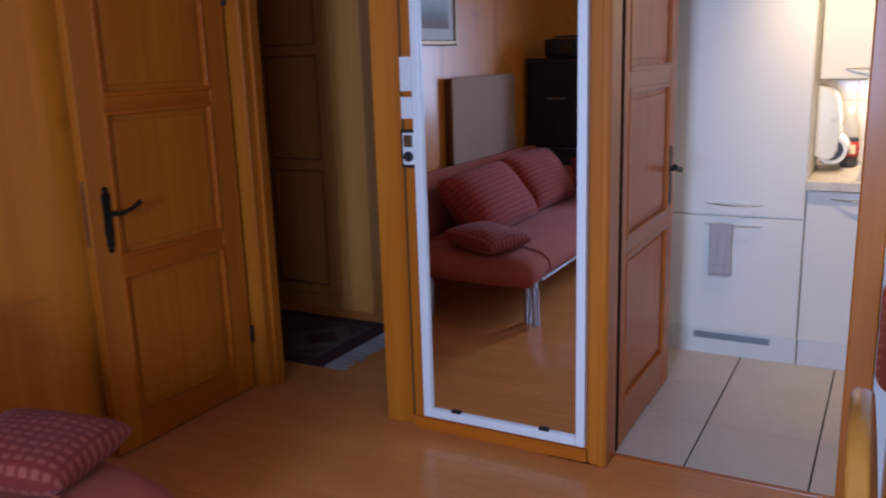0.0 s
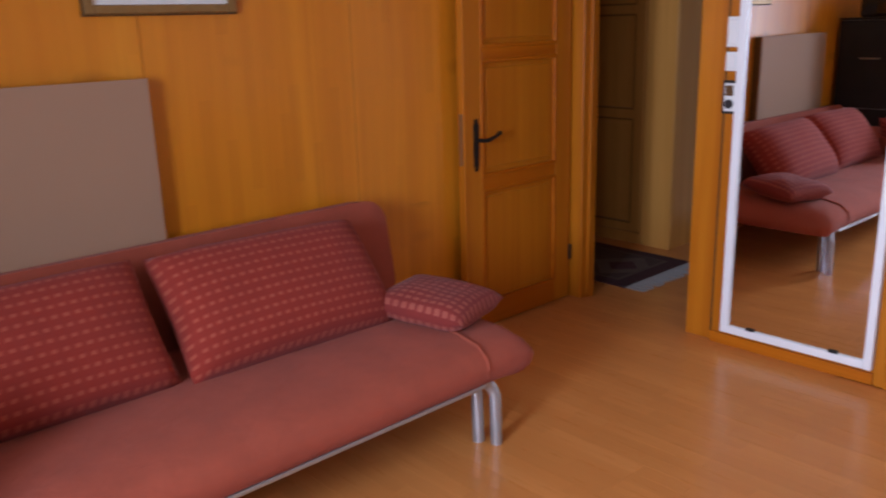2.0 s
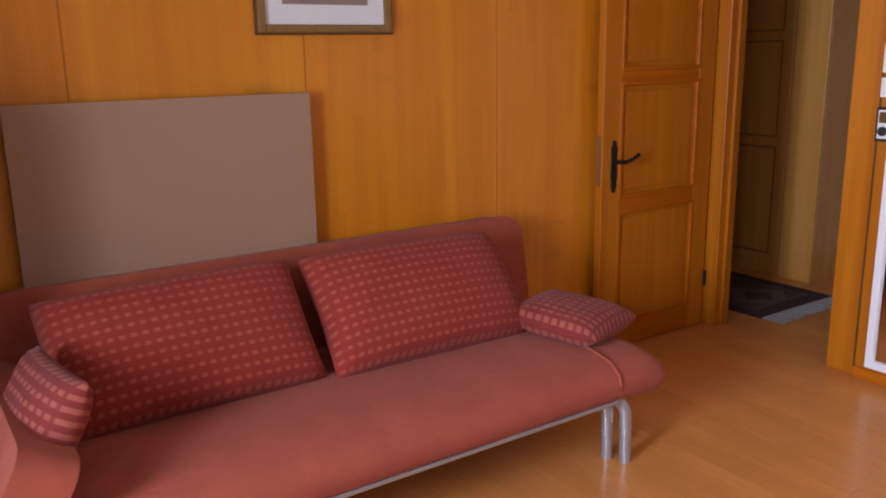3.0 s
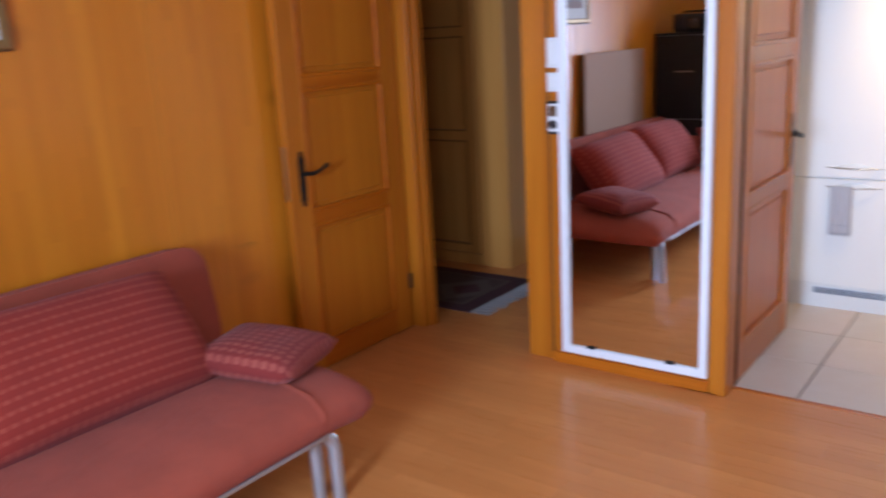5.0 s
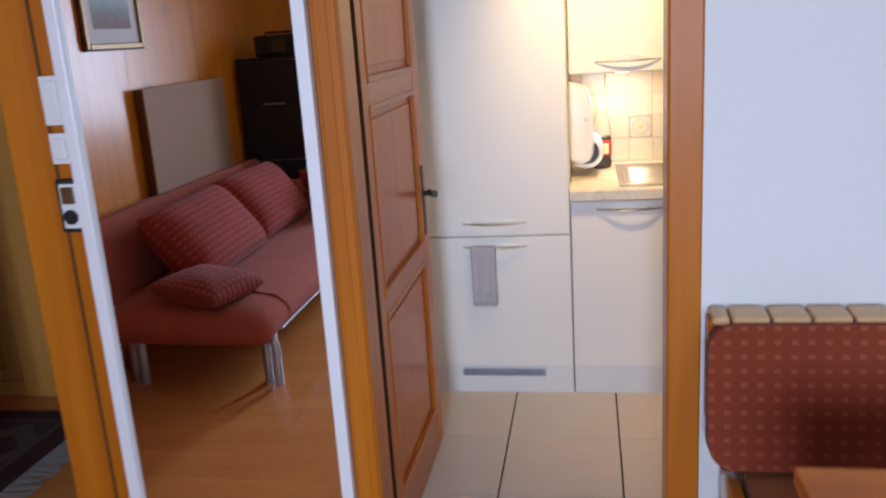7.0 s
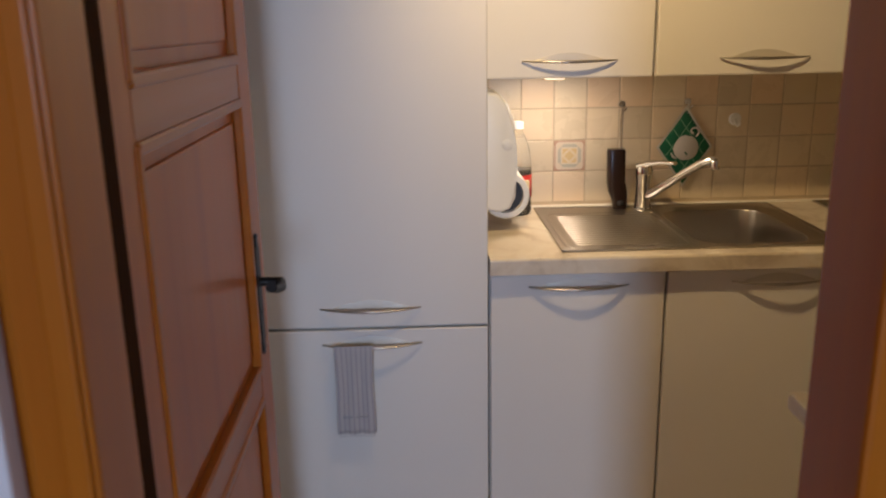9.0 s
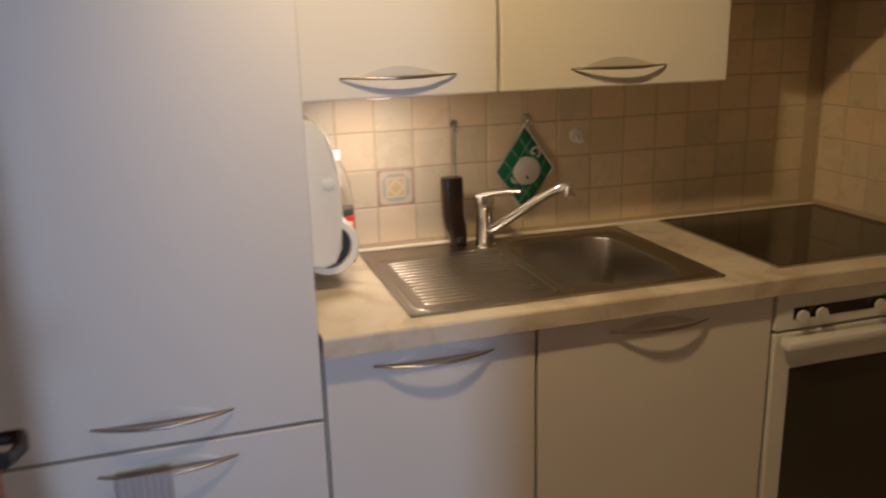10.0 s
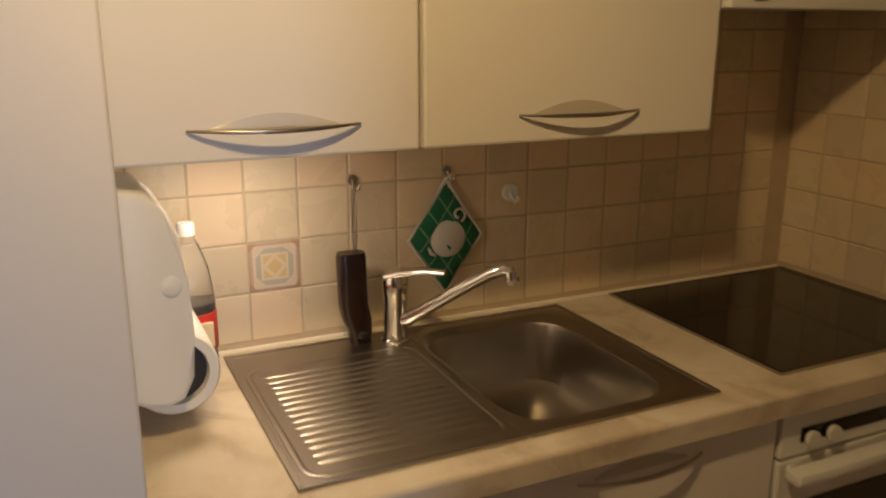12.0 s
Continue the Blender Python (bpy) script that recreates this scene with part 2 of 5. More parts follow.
def tile_mat(name, base, spread, rough, blot):
    m = mat(name, base, rough, coat=0.3)
    oi = nd(m, "ShaderNodeObjectInfo")
    v = coords(m)
    add = nd(m, "ShaderNodeVectorMath")
    ln(m, v, add.inputs[0])
    ln(m, oi.outputs["Location"], add.inputs[1])
    n = noise_of(m, add.outputs[0], 9.0, 4, 0.6, 0.5)
    n2 = noise_of(m, add.outputs[0], 60.0, 3)
    c = ramp_of(m, oi.outputs["Random"], (0.0, tuple(b * (1 - spread) for b in base)), (0.55, base), (1.0, (min(1, base[0] * 1.06), base[1] * (1 - spread * 0.3), base[2] * (1 - spread * 0.6))))
    c = mixed(m, math_of(m, 'MULTIPLY', n, blot), c, (base[0] * 0.80, base[1] * 0.66, base[2] * 0.50))
    to_base(m, c)
    to_rough(m, n, rough * 0.7, rough * 1.5)
    bump(m, n2, 0.06, 0.001)
    return m


WALL_TILE = tile_mat("beige_glazed_tile", (0.76, 0.655, 0.475), 0.15, 0.26, 0.34)
FLOOR_TILE = tile_mat("pale_stone_tile", (0.66, 0.60, 0.54), 0.05, 0.34, 0.28)


def fabric(name, base, pale=None, pu=0.05, pv=0.036, size=0.30, seed_tint=0.12, stripes=0.0, wrinkle=0.0, size_v=0.0):
    m = mat(name, base, 0.95)
    m.node_tree.nodes["Principled BSDF"].inputs["Sheen Weight"].default_value = 0.06
    m.node_tree.nodes["Principled BSDF"].inputs["Sheen Roughness"].default_value = 0.5
    v = coords(m)
    weave = noise_of(m, v, 420.0, 2)
    worn = noise_of(m, v, 7.0, 4, 0.6)
    c = mixed(m, worn, tuple(x * (1 - seed_tint * 2) for x in base), tuple(min(1, x * (1 + seed_tint)) for x in base))
    c = mixed(m, math_of(m, 'MULTIPLY', weave, 0.5), c, tuple(x * 0.62 for x in base))
    if pale:
        tc = nd(m, "ShaderNodeTexCoord")
        sep = nd(m, "ShaderNodeSeparateXYZ")
        ln(m, tc.outputs["UV"], sep.inputs[0])
        fu = math_of(m, 'ABSOLUTE', math_of(m, 'SUBTRACT', math_of(m, 'FRACT', math_of(m, 'DIVIDE', sep.outputs["X"], pu)), 0.5))
        fv = math_of(m, 'ABSOLUTE', math_of(m, 'SUBTRACT', math_of(m, 'FRACT', math_of(m, 'DIVIDE', sep.outputs["Y"], pv)), 0.5))
        su, sv = math_of(m, 'LESS_THAN', fu, size), math_of(m, 'LESS_THAN', fv, size_v or size * 0.72)
        dots = math_of(m, 'MULTIPLY', su, sv)
        dots = math_of(m, 'MAXIMUM', dots, math_of(m, 'MULTIPLY', sv, stripes))
        soft = math_of(m, 'MULTIPLY', dots, math_of(m, 'ADD', 0.95 if size_v else 0.45, math_of(m, 'MULTIPLY', worn, 0.1 if size_v else 0.7)))
        c = mixed(m, soft, c, pale)
    to_base(m, c)
    if wrinkle:
        folds = noise_of(m, coords(m, (1.6, 1.0, 1.6)), 8.0, 4, 0.55, 1.2)
        bump(m, math_of(m, 'ADD', math_of(m, 'MULTIPLY', folds, wrinkle), math_of(m, 'MULTIPLY', weave, 0.12)), 0.6, 0.010)
    else:
        bump(m, weave, 0.35, 0.0012)
    return m


SOFA_CLOTH = fabric("salmon_sofa_cloth", (0.47, 0.086, 0.043), seed_tint=0.20, wrinkle=0.6)
CUSHION_CLOTH = fabric("dotted_red_cushion_cloth", (0.33, 0.028, 0.014), (0.43, 0.075, 0.040), 0.033, 0.033, 0.25, stripes=0.10)
SMALL_CLOTH = fabric("checked_red_cushion_cloth", (0.27, 0.028, 0.020), (0.42, 0.095, 0.062), 0.034, 0.032, 0.30, stripes=0.12)
BENCH_CLOTH = fabric("rust_red_motif_cloth", (0.27, 0.040, 0.012), (0.36, 0.085, 0.034), 0.036, 0.033, 0.20)
SEAT_CLOTH = fabric("rust_red_seat_cover", (0.36, 0.100, 0.022))
TOWEL_CLOTH = fabric("grey_cotton_towel", (0.56, 0.53, 0.52), (0.37, 0.34, 0.37), 1.0, 0.0125, 0.24, 0.05, stripes=1.0)
GREEN_CLOTH = fabric("green_checked_potholder", (0.20, 0.42, 0.26), (0.006, 0.13, 0.060), 0.0375, 0.0375, 0.46, 0.2, size_v=0.46)
WHITE_CLOTH = fabric("white_cotton", (0.76, 0.73, 0.66))


def rug_mat(name):
    m = mat(name, (0.1, 0.03, 0.03), 1.0)
    tc = nd(m, "ShaderNodeTexCoord")
    sep = nd(m, "ShaderNodeSeparateXYZ")
    ln(m, tc.outputs["UV"], sep.inputs[0])
    au = math_of(m, 'ABSOLUTE', math_of(m, 'SUBTRACT', sep.outputs["X"], 0.5))
    av = math_of(m, 'ABSOLUTE', math_of(m, 'SUBTRACT', sep.outputs["Y"], 0.5))
    edge = math_of(m, 'GREATER_THAN', math_of(m, 'MAXIMUM', au, math_of(m, 'ADD', av, 0.02)), 0.40)
    line = math_of(m, 'GREATER_THAN', math_of(m, 'MAXIMUM', au, math_of(m, 'ADD', av, 0.02)), 0.375)
    dia = math_of(m, 'ADD', math_of(m, 'ABSOLUTE', math_of(m, 'SUBTRACT', math_of(m, 'FRACT', math_of(m, 'MULTIPLY', sep.outputs["X"], 2.0)), 0.5)), math_of(m, 'MULTIPLY', av, 1.2))
    med = math_of(m, 'LESS_THAN', dia, 0.40)
    core = math_of(m, 'LESS_THAN', dia, 0.20)
    n = noise_of(m, coords(m), 60.0, 3)
    c = mixed(m, med, (0.085, 0.042, 0.032), (0.15, 0.098, 0.070))
    c = mixed(m, core, c, (0.085, 0.018, 0.018))
    c = mixed(m, line, c, (0.13, 0.085, 0.06))
    c = mixed(m, edge, c, (0.070, 0.016, 0.018))
    c = mixed(m, math_of(m, 'MULTIPLY', n, 0.5), c, (0.05, 0.02, 0.02))
    to_base(m, c)
    bump(m, noise_of(m, coords(m), 300.0, 2), 0.5, 0.003)
    return m


RUG = rug_mat("woven_oriental_rug")
FRINGE = fabric("pale_rug_fringe", (0.34, 0.31, 0.29))


def picture_mat(name):
    m = mat(name, (0.3, 0.35, 0.35), 0.7)
    v = coords(m, (1, 1, 1))
    n = noise_of(m, v, 9.0, 6, 0.6, 0.4)
    tc = nd(m, "ShaderNodeTexCoord")
    sep = nd(m, "ShaderNodeSeparateXYZ")
    ln(m, tc.outputs["Generated"], sep.inputs[0])
    h = math_of(m, 'ADD', sep.outputs["Z"], math_of(m, 'MULTIPLY', math_of(m, 'SUBTRACT', n, 0.5), 0.5))
    to_base(m, ramp_of(m, h, (0.1, (0.30, 0.20, 0.17)), (0.35, (0.30, 0.36, 0.34)), (0.55, (0.48, 0.56, 0.57)), (0.9, (0.66, 0.72, 0.75))))
    return m


PICTURE = picture_mat("faded_landscape_print")


def deco_mat(name):
    """Painted motif on one tile: a square ring, corner flowers and a yellow heart."""
    m = mat(name, (0.62, 0.50, 0.36), 0.26, coat=0.3)
    tc = nd(m, "ShaderNodeTexCoord")
    sep = nd(m, "ShaderNodeSeparateXYZ")
    ln(m, tc.outputs["Object"], sep.inputs[0])
    ax = math_of(m, 'ABSOLUTE', math_of(m, 'MULTIPLY', sep.outputs["X"], 20.0))
    az = math_of(m, 'ABSOLUTE', math_of(m, 'MULTIPLY', sep.outputs["Z"], 20.0))
    mx = math_of(m, 'MAXIMUM', ax, az)
    sm = math_of(m, 'ADD', ax, az)
    n = noise_of(m, coords(m), 160.0, 2)
    c = mixed(m, math_of(m, 'GREATER_THAN', mx, 0.86), (0.66, 0.56, 0.43), (0.50, 0.33, 0.25))
    c = mixed(m, math_of(m, 'MULTIPLY', math_of(m, 'LESS_THAN', mx, 0.74), math_of(m, 'LESS_THAN', sm, 1.12)), c, (0.42, 0.42, 0.36))
    c = mixed(m, math_of(m, 'LESS_THAN', mx, 0.54), c, (0.68, 0.58, 0.42))
    c = mixed(m, math_of(m, 'LESS_THAN', mx, 0.44), c, (0.64, 0.46, 0.22))
    c = mixed(m, math_of(m, 'LESS_THAN', math_of(m, 'ABSOLUTE', math_of(m, 'SUBTRACT', sm, 0.42)), 0.10), c, (0.70, 0.58, 0.38))
    c = mixed(m, math_of(m, 'GREATER_THAN', sm, 1.62), c, (0.44, 0.24, 0.17))
    to_base(m, mixed(m, math_of(m, 'MULTIPLY', n, 0.4), c, (0.62, 0.50, 0.36)))
    return m


DECO = deco_mat("painted_decor_tile")
RED_TILE = tile_mat("reddish_brown_glazed_tile", (0.40, 0.24, 0.16), 0.1, 0.26, 0.4)


# ---- shape helpers ----
def B():
    return bmesh.new()


def box(bm, x0, x1, y0, y1, z0, z1, bev=0.0, seg=2):
    r = bmesh.ops.create_cube(bm, size=1.0)
    vs = r["verts"]
    for v in vs:
        v.co = Vector(((x0 + x1) / 2 + v.co.x * (x1 - x0), (y0 + y1) / 2 + v.co.y * (y1 - y0), (z0 + z1) / 2 + v.co.z * (z1 - z0)))
    if bev:
        es = list({e for v in vs for e in v.link_edges})
        bmesh.ops.bevel(bm, geom=es, offset=bev, segments=seg, profile=0.5, affect='EDGES')
    return bm


def boxes(*rows, bev=0.0):
    bm = B()
    for r in rows:
        box(bm, *r, bev=bev)
    return bm


def sweep(bm, pts, rad, seg=10, flat=1.0, up=(0, 0, 1), caps=True):
    """A tube along points; rad a number or one a point; flat squashes it along up."""
    pts = [Vector(p) for p in pts]
    rings = []
    for i, p in enumerate(pts):
        d = (pts[min(i + 1, len(pts) - 1)] - pts[max(i - 1, 0)]).normalized()
        u = Vector(up)
        s = d.cross(u)
        if s.length < 1e-4:
            s = d.cross(Vector((1, 0, 0)))
        s.normalize()
        n = s.cross(d).normalized()
        r = rad[i] if isinstance(rad, (list, tuple)) else rad
        rings.append([bm.verts.new(p + s * r * math.cos(a) + n * r * flat * math.sin(a)) for a in [2 * math.pi * k / seg for k in range(seg)]])
    for a, b in zip(rings, rings[1:]):
        for k in range(seg):
            bm.faces.new((a[k], a[(k + 1) % seg], b[(k + 1) % seg], b[k]))
    if caps:
        bm.faces.new(rings[0][::-1])
        bm.faces.new(rings[-1])
    return bm


def lathe(bm, profile, c=(0, 0, 0), seg=24, axis="z"):
    rings = []
    for r, h in profile:
        ring = []
        for k in range(seg):
            a = 2 * math.pi * k / seg
            p = (r * math.cos(a), r * math.sin(a), h)
            p = {"z": p, "y": (p[0], p[2], p[1]), "x": (p[2], p[0], p[1])}[axis]
            ring.append(bm.verts.new((c[0] + p[0], c[1] + p[1], c[2] + p[2])))
        rings.append(ring)
    for a, b in zip(rings, rings[1:]):
        for k in range(seg):
            bm.faces.new((a[k], a[(k + 1) % seg], b[(k + 1) % seg], b[k]))
    bm.faces.new(rings[0][::-1])
    bm.faces.new(rings[-1])
    return bm


def rounded(w, h, r, n=6):
    """Outline of a rounded rectangle round the origin."""
    out = []
    for cx, cy, a0 in ((w / 2 - r, h / 2 - r, 0), (-w / 2 + r, h / 2 - r, 90), (-w / 2 + r, -h / 2 + r, 180), (w / 2 - r, -h / 2 + r, 270)):
        for k in range(n + 1):
            a = radians(a0 + 90 * k / n)
            out.append((cx + r * math.cos(a), cy + r * math.sin(a)))
    return out


def slab(bm, outline, m, t, bev=0.0):
    """A plate of that outline and thickness t, placed by m (outline in its xy, thickness along its z)."""
    top = [bm.verts.new(m @ Vector((x, y, t))) for x, y in outline]
    bot = [bm.verts.new(m @ Vector((x, y, 0))) for x, y in outline]
    ft, fb = bm.faces.new(top), bm.faces.new(bot[::-1])
    n = len(outline)
    for k in range(n):
        bm.faces.new((bot[k], bot[(k + 1) % n], top[(k + 1) % n], top[k]))
    if bev:
        es = list(set(ft.edges) | set(fb.edges))
        bmesh.ops.bevel(bm, geom=es, offset=bev, segments=3, profile=0.5, affect='EDGES')
    return bm


def pillow(w, h, t, m, nu=26, nv=18, power=2.6, wob=0.006):
    """A stuffed cushion: thin seam all round, full middle. Has texture coordinates in metres."""
    bm = B()
    uv = bm.loops.layers.uv.new("UVMap")
    grid = {}
    for side in (1, -1):
        for i in range(nu + 1):
            for j in range(nv + 1):
                a, b = 2 * i / nu - 1, 2 * j / nv - 1
                edge = max(abs(a), abs(b)) > 0.999
                if edge and side == -1:
                    grid[side, i, j] = grid[1, i, j]
                    continue
                f = ((1 - abs(a) ** power) * (1 - abs(b) ** power)) ** 0.40
                rim = 1 - 0.035 * (abs(a) * abs(b)) ** 5
                pinch_x = 1 - 0.055 * (1 - b * b) * abs(a) ** 3
                pinch_y = 1 - 0.055 * (1 - a * a) * abs(b) ** 3
                p = Vector((a * w / 2 * pinch_x * rim, b * h / 2 * pinch_y * rim, side * t / 2 * f))
                p.z += wob * noise.noise(Vector((a * 2.1, b * 2.3, side + w * 7)))
                grid[side, i, j] = bm.verts.new(m @ p)
    for side in (1, -1):
        for i in range(nu):
            for j in range(nv):
                q = [grid[side, i, j], grid[side, i + 1, j], grid[side, i + 1, j + 1], grid[side, i, j + 1]]
                ij = [(i, j), (i + 1, j), (i + 1, j + 1), (i, j + 1)]
                if side < 0:
                    q, ij = q[::-1], ij[::-1]
                f = bm.faces.new(q)
                for loop, (a, b) in zip(f.loops, ij):
                    loop[uv].uv = (a / nu * w, b / nv * h)
    return bm


def upholstered(m, w, h, t, r, soft, nu=1):
    """A padded plate with rounded outline, and texture coordinates in metres from its face."""
    bm = B()
    slab(bm, rounded(w, h, r, 14), Matrix.Identity(4), t, soft)
    uv = bm.loops.layers.uv.new("UVMap")
    for f in bm.faces:
        for loop in f.loops:
            loop[uv].uv = (loop.vert.co.x + w, loop.vert.co.y + h)
    bm.transform(m)
    return bm


def base_of(ob):
    v = Vector((0, 0, 0))
    while ob:
        v += ob.location
        ob = ob.parent
    return v


def part(name, bm, material, parent=None, label="", smooth=None):
    """One bmesh in world coordinates as one mesh object under a thing or a part."""
    me = bpy.data.meshes.new(name)
    bmesh.ops.recalc_face_normals(bm, faces=bm.faces)
    if parent:
        off = base_of(parent)
        for v in bm.verts:
            v.co -= off
    bm.to_mesh(me)
    bm.free()
    me.materials.append(material)
    if smooth is not None:
        me.shade_smooth()
        me.set_sharp_from_angle(angle=radians(smooth))
    ob = new(name, me)
    ob.parent = parent
    if label:
        ob["label"] = label
    return ob


def thing(name, loc, label, category, group=""):
    ob = new(name)
    ob.location = loc
    ob.empty_display_size = 0.1
    return tagged(ob, label, category, group)


def structure(name, bm, material, label, category="wall", smooth=None):
    return tagged(part(name, bm, material, None, "", smooth), label, category, "", "structure")


# ---- the shell ----
structure("floor", boxes((-4.3, EAST + 0.2, SOUTH - 0.2, KN + 0.2, -0.14, -0.012)), FLOOR_WOOD, "warm beech strip laminate floor of the living room", "floor")
structure("ceiling", boxes((-4.3, EAST + 0.2, SOUTH - 0.2, KN + 0.2, CEIL, CEIL + 0.12)), CEILING_PAINT, "plain white painted ceiling", "ceiling")
structure("wall_west", boxes((WEST - 0.12, WEST, SOUTH, 3.06, 0, CEIL)), PINE_WALL, "orange varnished pine panelling on the long wall")
ws = [WEST - 0.12, WINDOWS[0][0], WINDOWS[0][1], WINDOWS[1][0], WINDOWS[1][1], EAST + 0.12]
structure("wall_south", boxes(*[(a, b, SOUTH - 0.2, SOUTH, 0, CEIL) for a, b in (ws[0:2], ws[2:4], ws[4:6])], *[(w[0], w[1], SOUTH - 0.2, SOUTH, 0, w[2]) for w in WINDOWS],
          *[(w[0], w[1], SOUTH - 0.2, SOUTH, w[3], CEIL) for w in WINDOWS]), PLASTER, "white plaster wall with two windows")
structure("wall_east", boxes((EAST, EAST + 0.12, SOUTH, NORTH + 0.2, 0, CEIL)), PLASTER, "white plaster wall of the dining corner")
structure("wall_north_dining", boxes((-0.13, EAST, NORTH, KS, 0, CEIL)), PLASTER, "white plaster wall behind the corner bench")
structure("wall_north_mirror", boxes((-1.76, -1.02, NORTH + 0.004, KS + 0.03, 0, CEIL), (-1.02, -0.13, NORTH + 0.004, KS, 2.10, CEIL), (-2.58, -1.76, NORTH + 0.05, KS + 0.03, 2.10, CEIL)), PINE, "orange varnished pine partition panel behind the mirror")
structure("wall_kitchen_west", boxes((KW - 0.10, KW, KS + 0.03, KN + 0.12, 0, CEIL)), PLASTER, "white plaster wall beside the tall cabinet")
structure("wall_kitchen_north", boxes((KW, KE + 0.12, KN - 0.0042, KN + 0.12, 0, CEIL)), GROUT, "kitchen back wall carrying beige tiles")
structure("wall_kitchen_east", boxes((KE - 0.0042, KE + 0.12, KS, KN - 0.0043, 0, CEIL)), GROUT, "kitchen side wall carrying beige tiles")
structure("wall_hall_north", boxes((-4.3, KW - 0.10, 4.66, 4.78, 0, CEIL)), PLASTER, "pale plaster wall at the back of the hall")
structure("wall_hall_west", boxes((-4.3, -4.2, 3.06, 4.66, 0, CEIL)), PLASTER, "pale plaster end wall of the hall")
structure("wall_hall_south", boxes((-4.2, WEST - 0.12, 2.94, 3.06, 0, CEIL)), PLASTER, "pale plaster wall of the hall")

# mouldings between the panels of the long wall
for y in (-0.10, 0.72, 1.61):
    structure("trim", boxes((WEST, WEST + 0.0015, y - 0.003, y + 0.003, 0.07, CEIL)), PINE, "narrow cover strip on the pine panelling", "trim")
structure("baseboard", boxes((WEST, WEST + 0.016, SOUTH, 2.10, 0, 0.065), bev=0.004), PINE_H, "low pine skirting board", "baseboard")
structure("baseboard", boxes((-0.13, EAST, NORTH - 0.016, NORTH, 0, 0.06), bev=0.004), PINE_HX, "low pine skirting board under the bench", "baseboard")
structure("baseboard", boxes((-1.76, -1.03, NORTH - 0.010, NORTH + 0.003, 0, 0.052), bev=0.003), PINE_HX, "low pine skirting below the mirror", "baseboard")
structure("baseboard", boxes((-2.74, KW - 0.10, 4.645, 4.66, 0, 0.07), bev=0.004), BROWN_WOOD, "dark skirting board of the hall", "baseboard")

# casings of the two doorways
casing = structure("door_frame_hall", boxes((-1.90, -1.762, 2.898, 3.04, 0, 2.08), bev=0.006), PINE, "orange varnished pine door casing of the hall", "door frame")
part("jamb", boxes((WEST + 0.001, -2.58, 2.955, 3.06, 0, 2.08), bev=0.006), PINE, casing)
part("head", boxes((-2.58, -1.90, 2.90, 3.04, 1.99, 2.10), bev=0.006), PINE_HX, casing)
part("stop", boxes((-2.58, -2.562, 3.0, 3.05, 0, 1.99), bev=0.003), PINE, casing)
part("stop", boxes((-1.918, -1.90, 3.0, 3.036, 0, 1.99), bev=0.003), PINE, casing)
part("joint_strip", boxes((-1.7645, -1.758, 2.8835, 2.8895, 0, 2.08)), BROWN_WOOD, casing)
part("strike_plate", boxes((-1.9025, -1.8995, 2.925, 2.945, 0.98, 1.16)), IRON, casing)
kc = structure("door_frame_kitchen", boxes((-1.02, -0.955, 2.872, KS, 0, 2.06), bev=0.005), PINE, "orange varnished pine door casing of the kitchen", "door frame")
part("jamb", boxes((-0.207, -0.128, 2.86, KS + 0.002, 0, 2.06), bev=0.006), PINE, kc)
part("head", boxes((-0.955, -0.207, 2.872, KS, 1.985, 2.06), bev=0.005), PINE_HX, kc)
part("cover_strip", boxes((-0.985, -0.960, 2.864, 2.8725, 0, 2.06), bev=0.004), PINE, kc)
# added strip: the shade between casing and open leaf, put in as colour
part("rebate", boxes((-0.9578, -0.9545, KS + 0.0006, KS + 0.034, 0.008, 1.984)), GAP_SHADE, kc, "dark strip painting the shaded gap beside the door")
part("threshold", boxes((-0.955, -0.207, KS - 0.02, KS + 0.006, -0.010, 0.004), bev=0.002), PINE_HX, kc)


def panel_door(name, hinge, angle, width, height, thick, stiles, rails, w1, w2, w3, label, lever_dir=1):
    """A three-panel door leaf built along +x from its hinge, turned by angle; its face is at local -y."""
    root = thing(name, hinge, label, "door")
    m = pose(*hinge, 0, 0, angle)

    def put(nm, bm, material, parent=root, label="", smooth=None):
        bm.transform(m)
        return part(nm, bm, material, parent, label, smooth)
    sw = stiles
    put("stile", boxes((0, sw, -thick, 0, 0.006, height), bev=0.004), w1)
    put("stile", boxes((width - sw, width, -thick, 0, 0.006, height), bev=0.004), w1)
    for z0, z1 in rails:
        put("rail", boxes((sw, width - sw, -thick + 0.001, -0.001, z0, z1), bev=0.003), w2)
    for (a, b) in zip(rails, rails[1:]):
        z0, z1 = a[1], b[0]
        bm = B()
        box(bm, sw - 0.004, width - sw + 0.004, -thick + 0.014, -0.014, z0 - 0.004, z1 + 0.004)
        box(bm, sw + 0.035, width - sw - 0.035, -thick + 0.008, -0.008, z0 + 0.035, z1 - 0.035, 0.005)
        put("panel", bm, w3)
        # mouldings round the panel, on both faces
        for y0, y1 in ((-thick - 0.004, -thick + 0.016), (-0.016, 0.004)):
            put("moulding", boxes((sw - 0.006, sw + 0.013, y0, y1, z0, z1), (width - sw - 0.013, width - sw + 0.006, y0, y1, z0, z1),
                                  (sw, width - sw, y0, y1, z0 - 0.006, z0 + 0.013), (sw, width - sw, y0, y1, z1 - 0.013, z1 + 0.006), bev=0.005), w2)
    return root, put


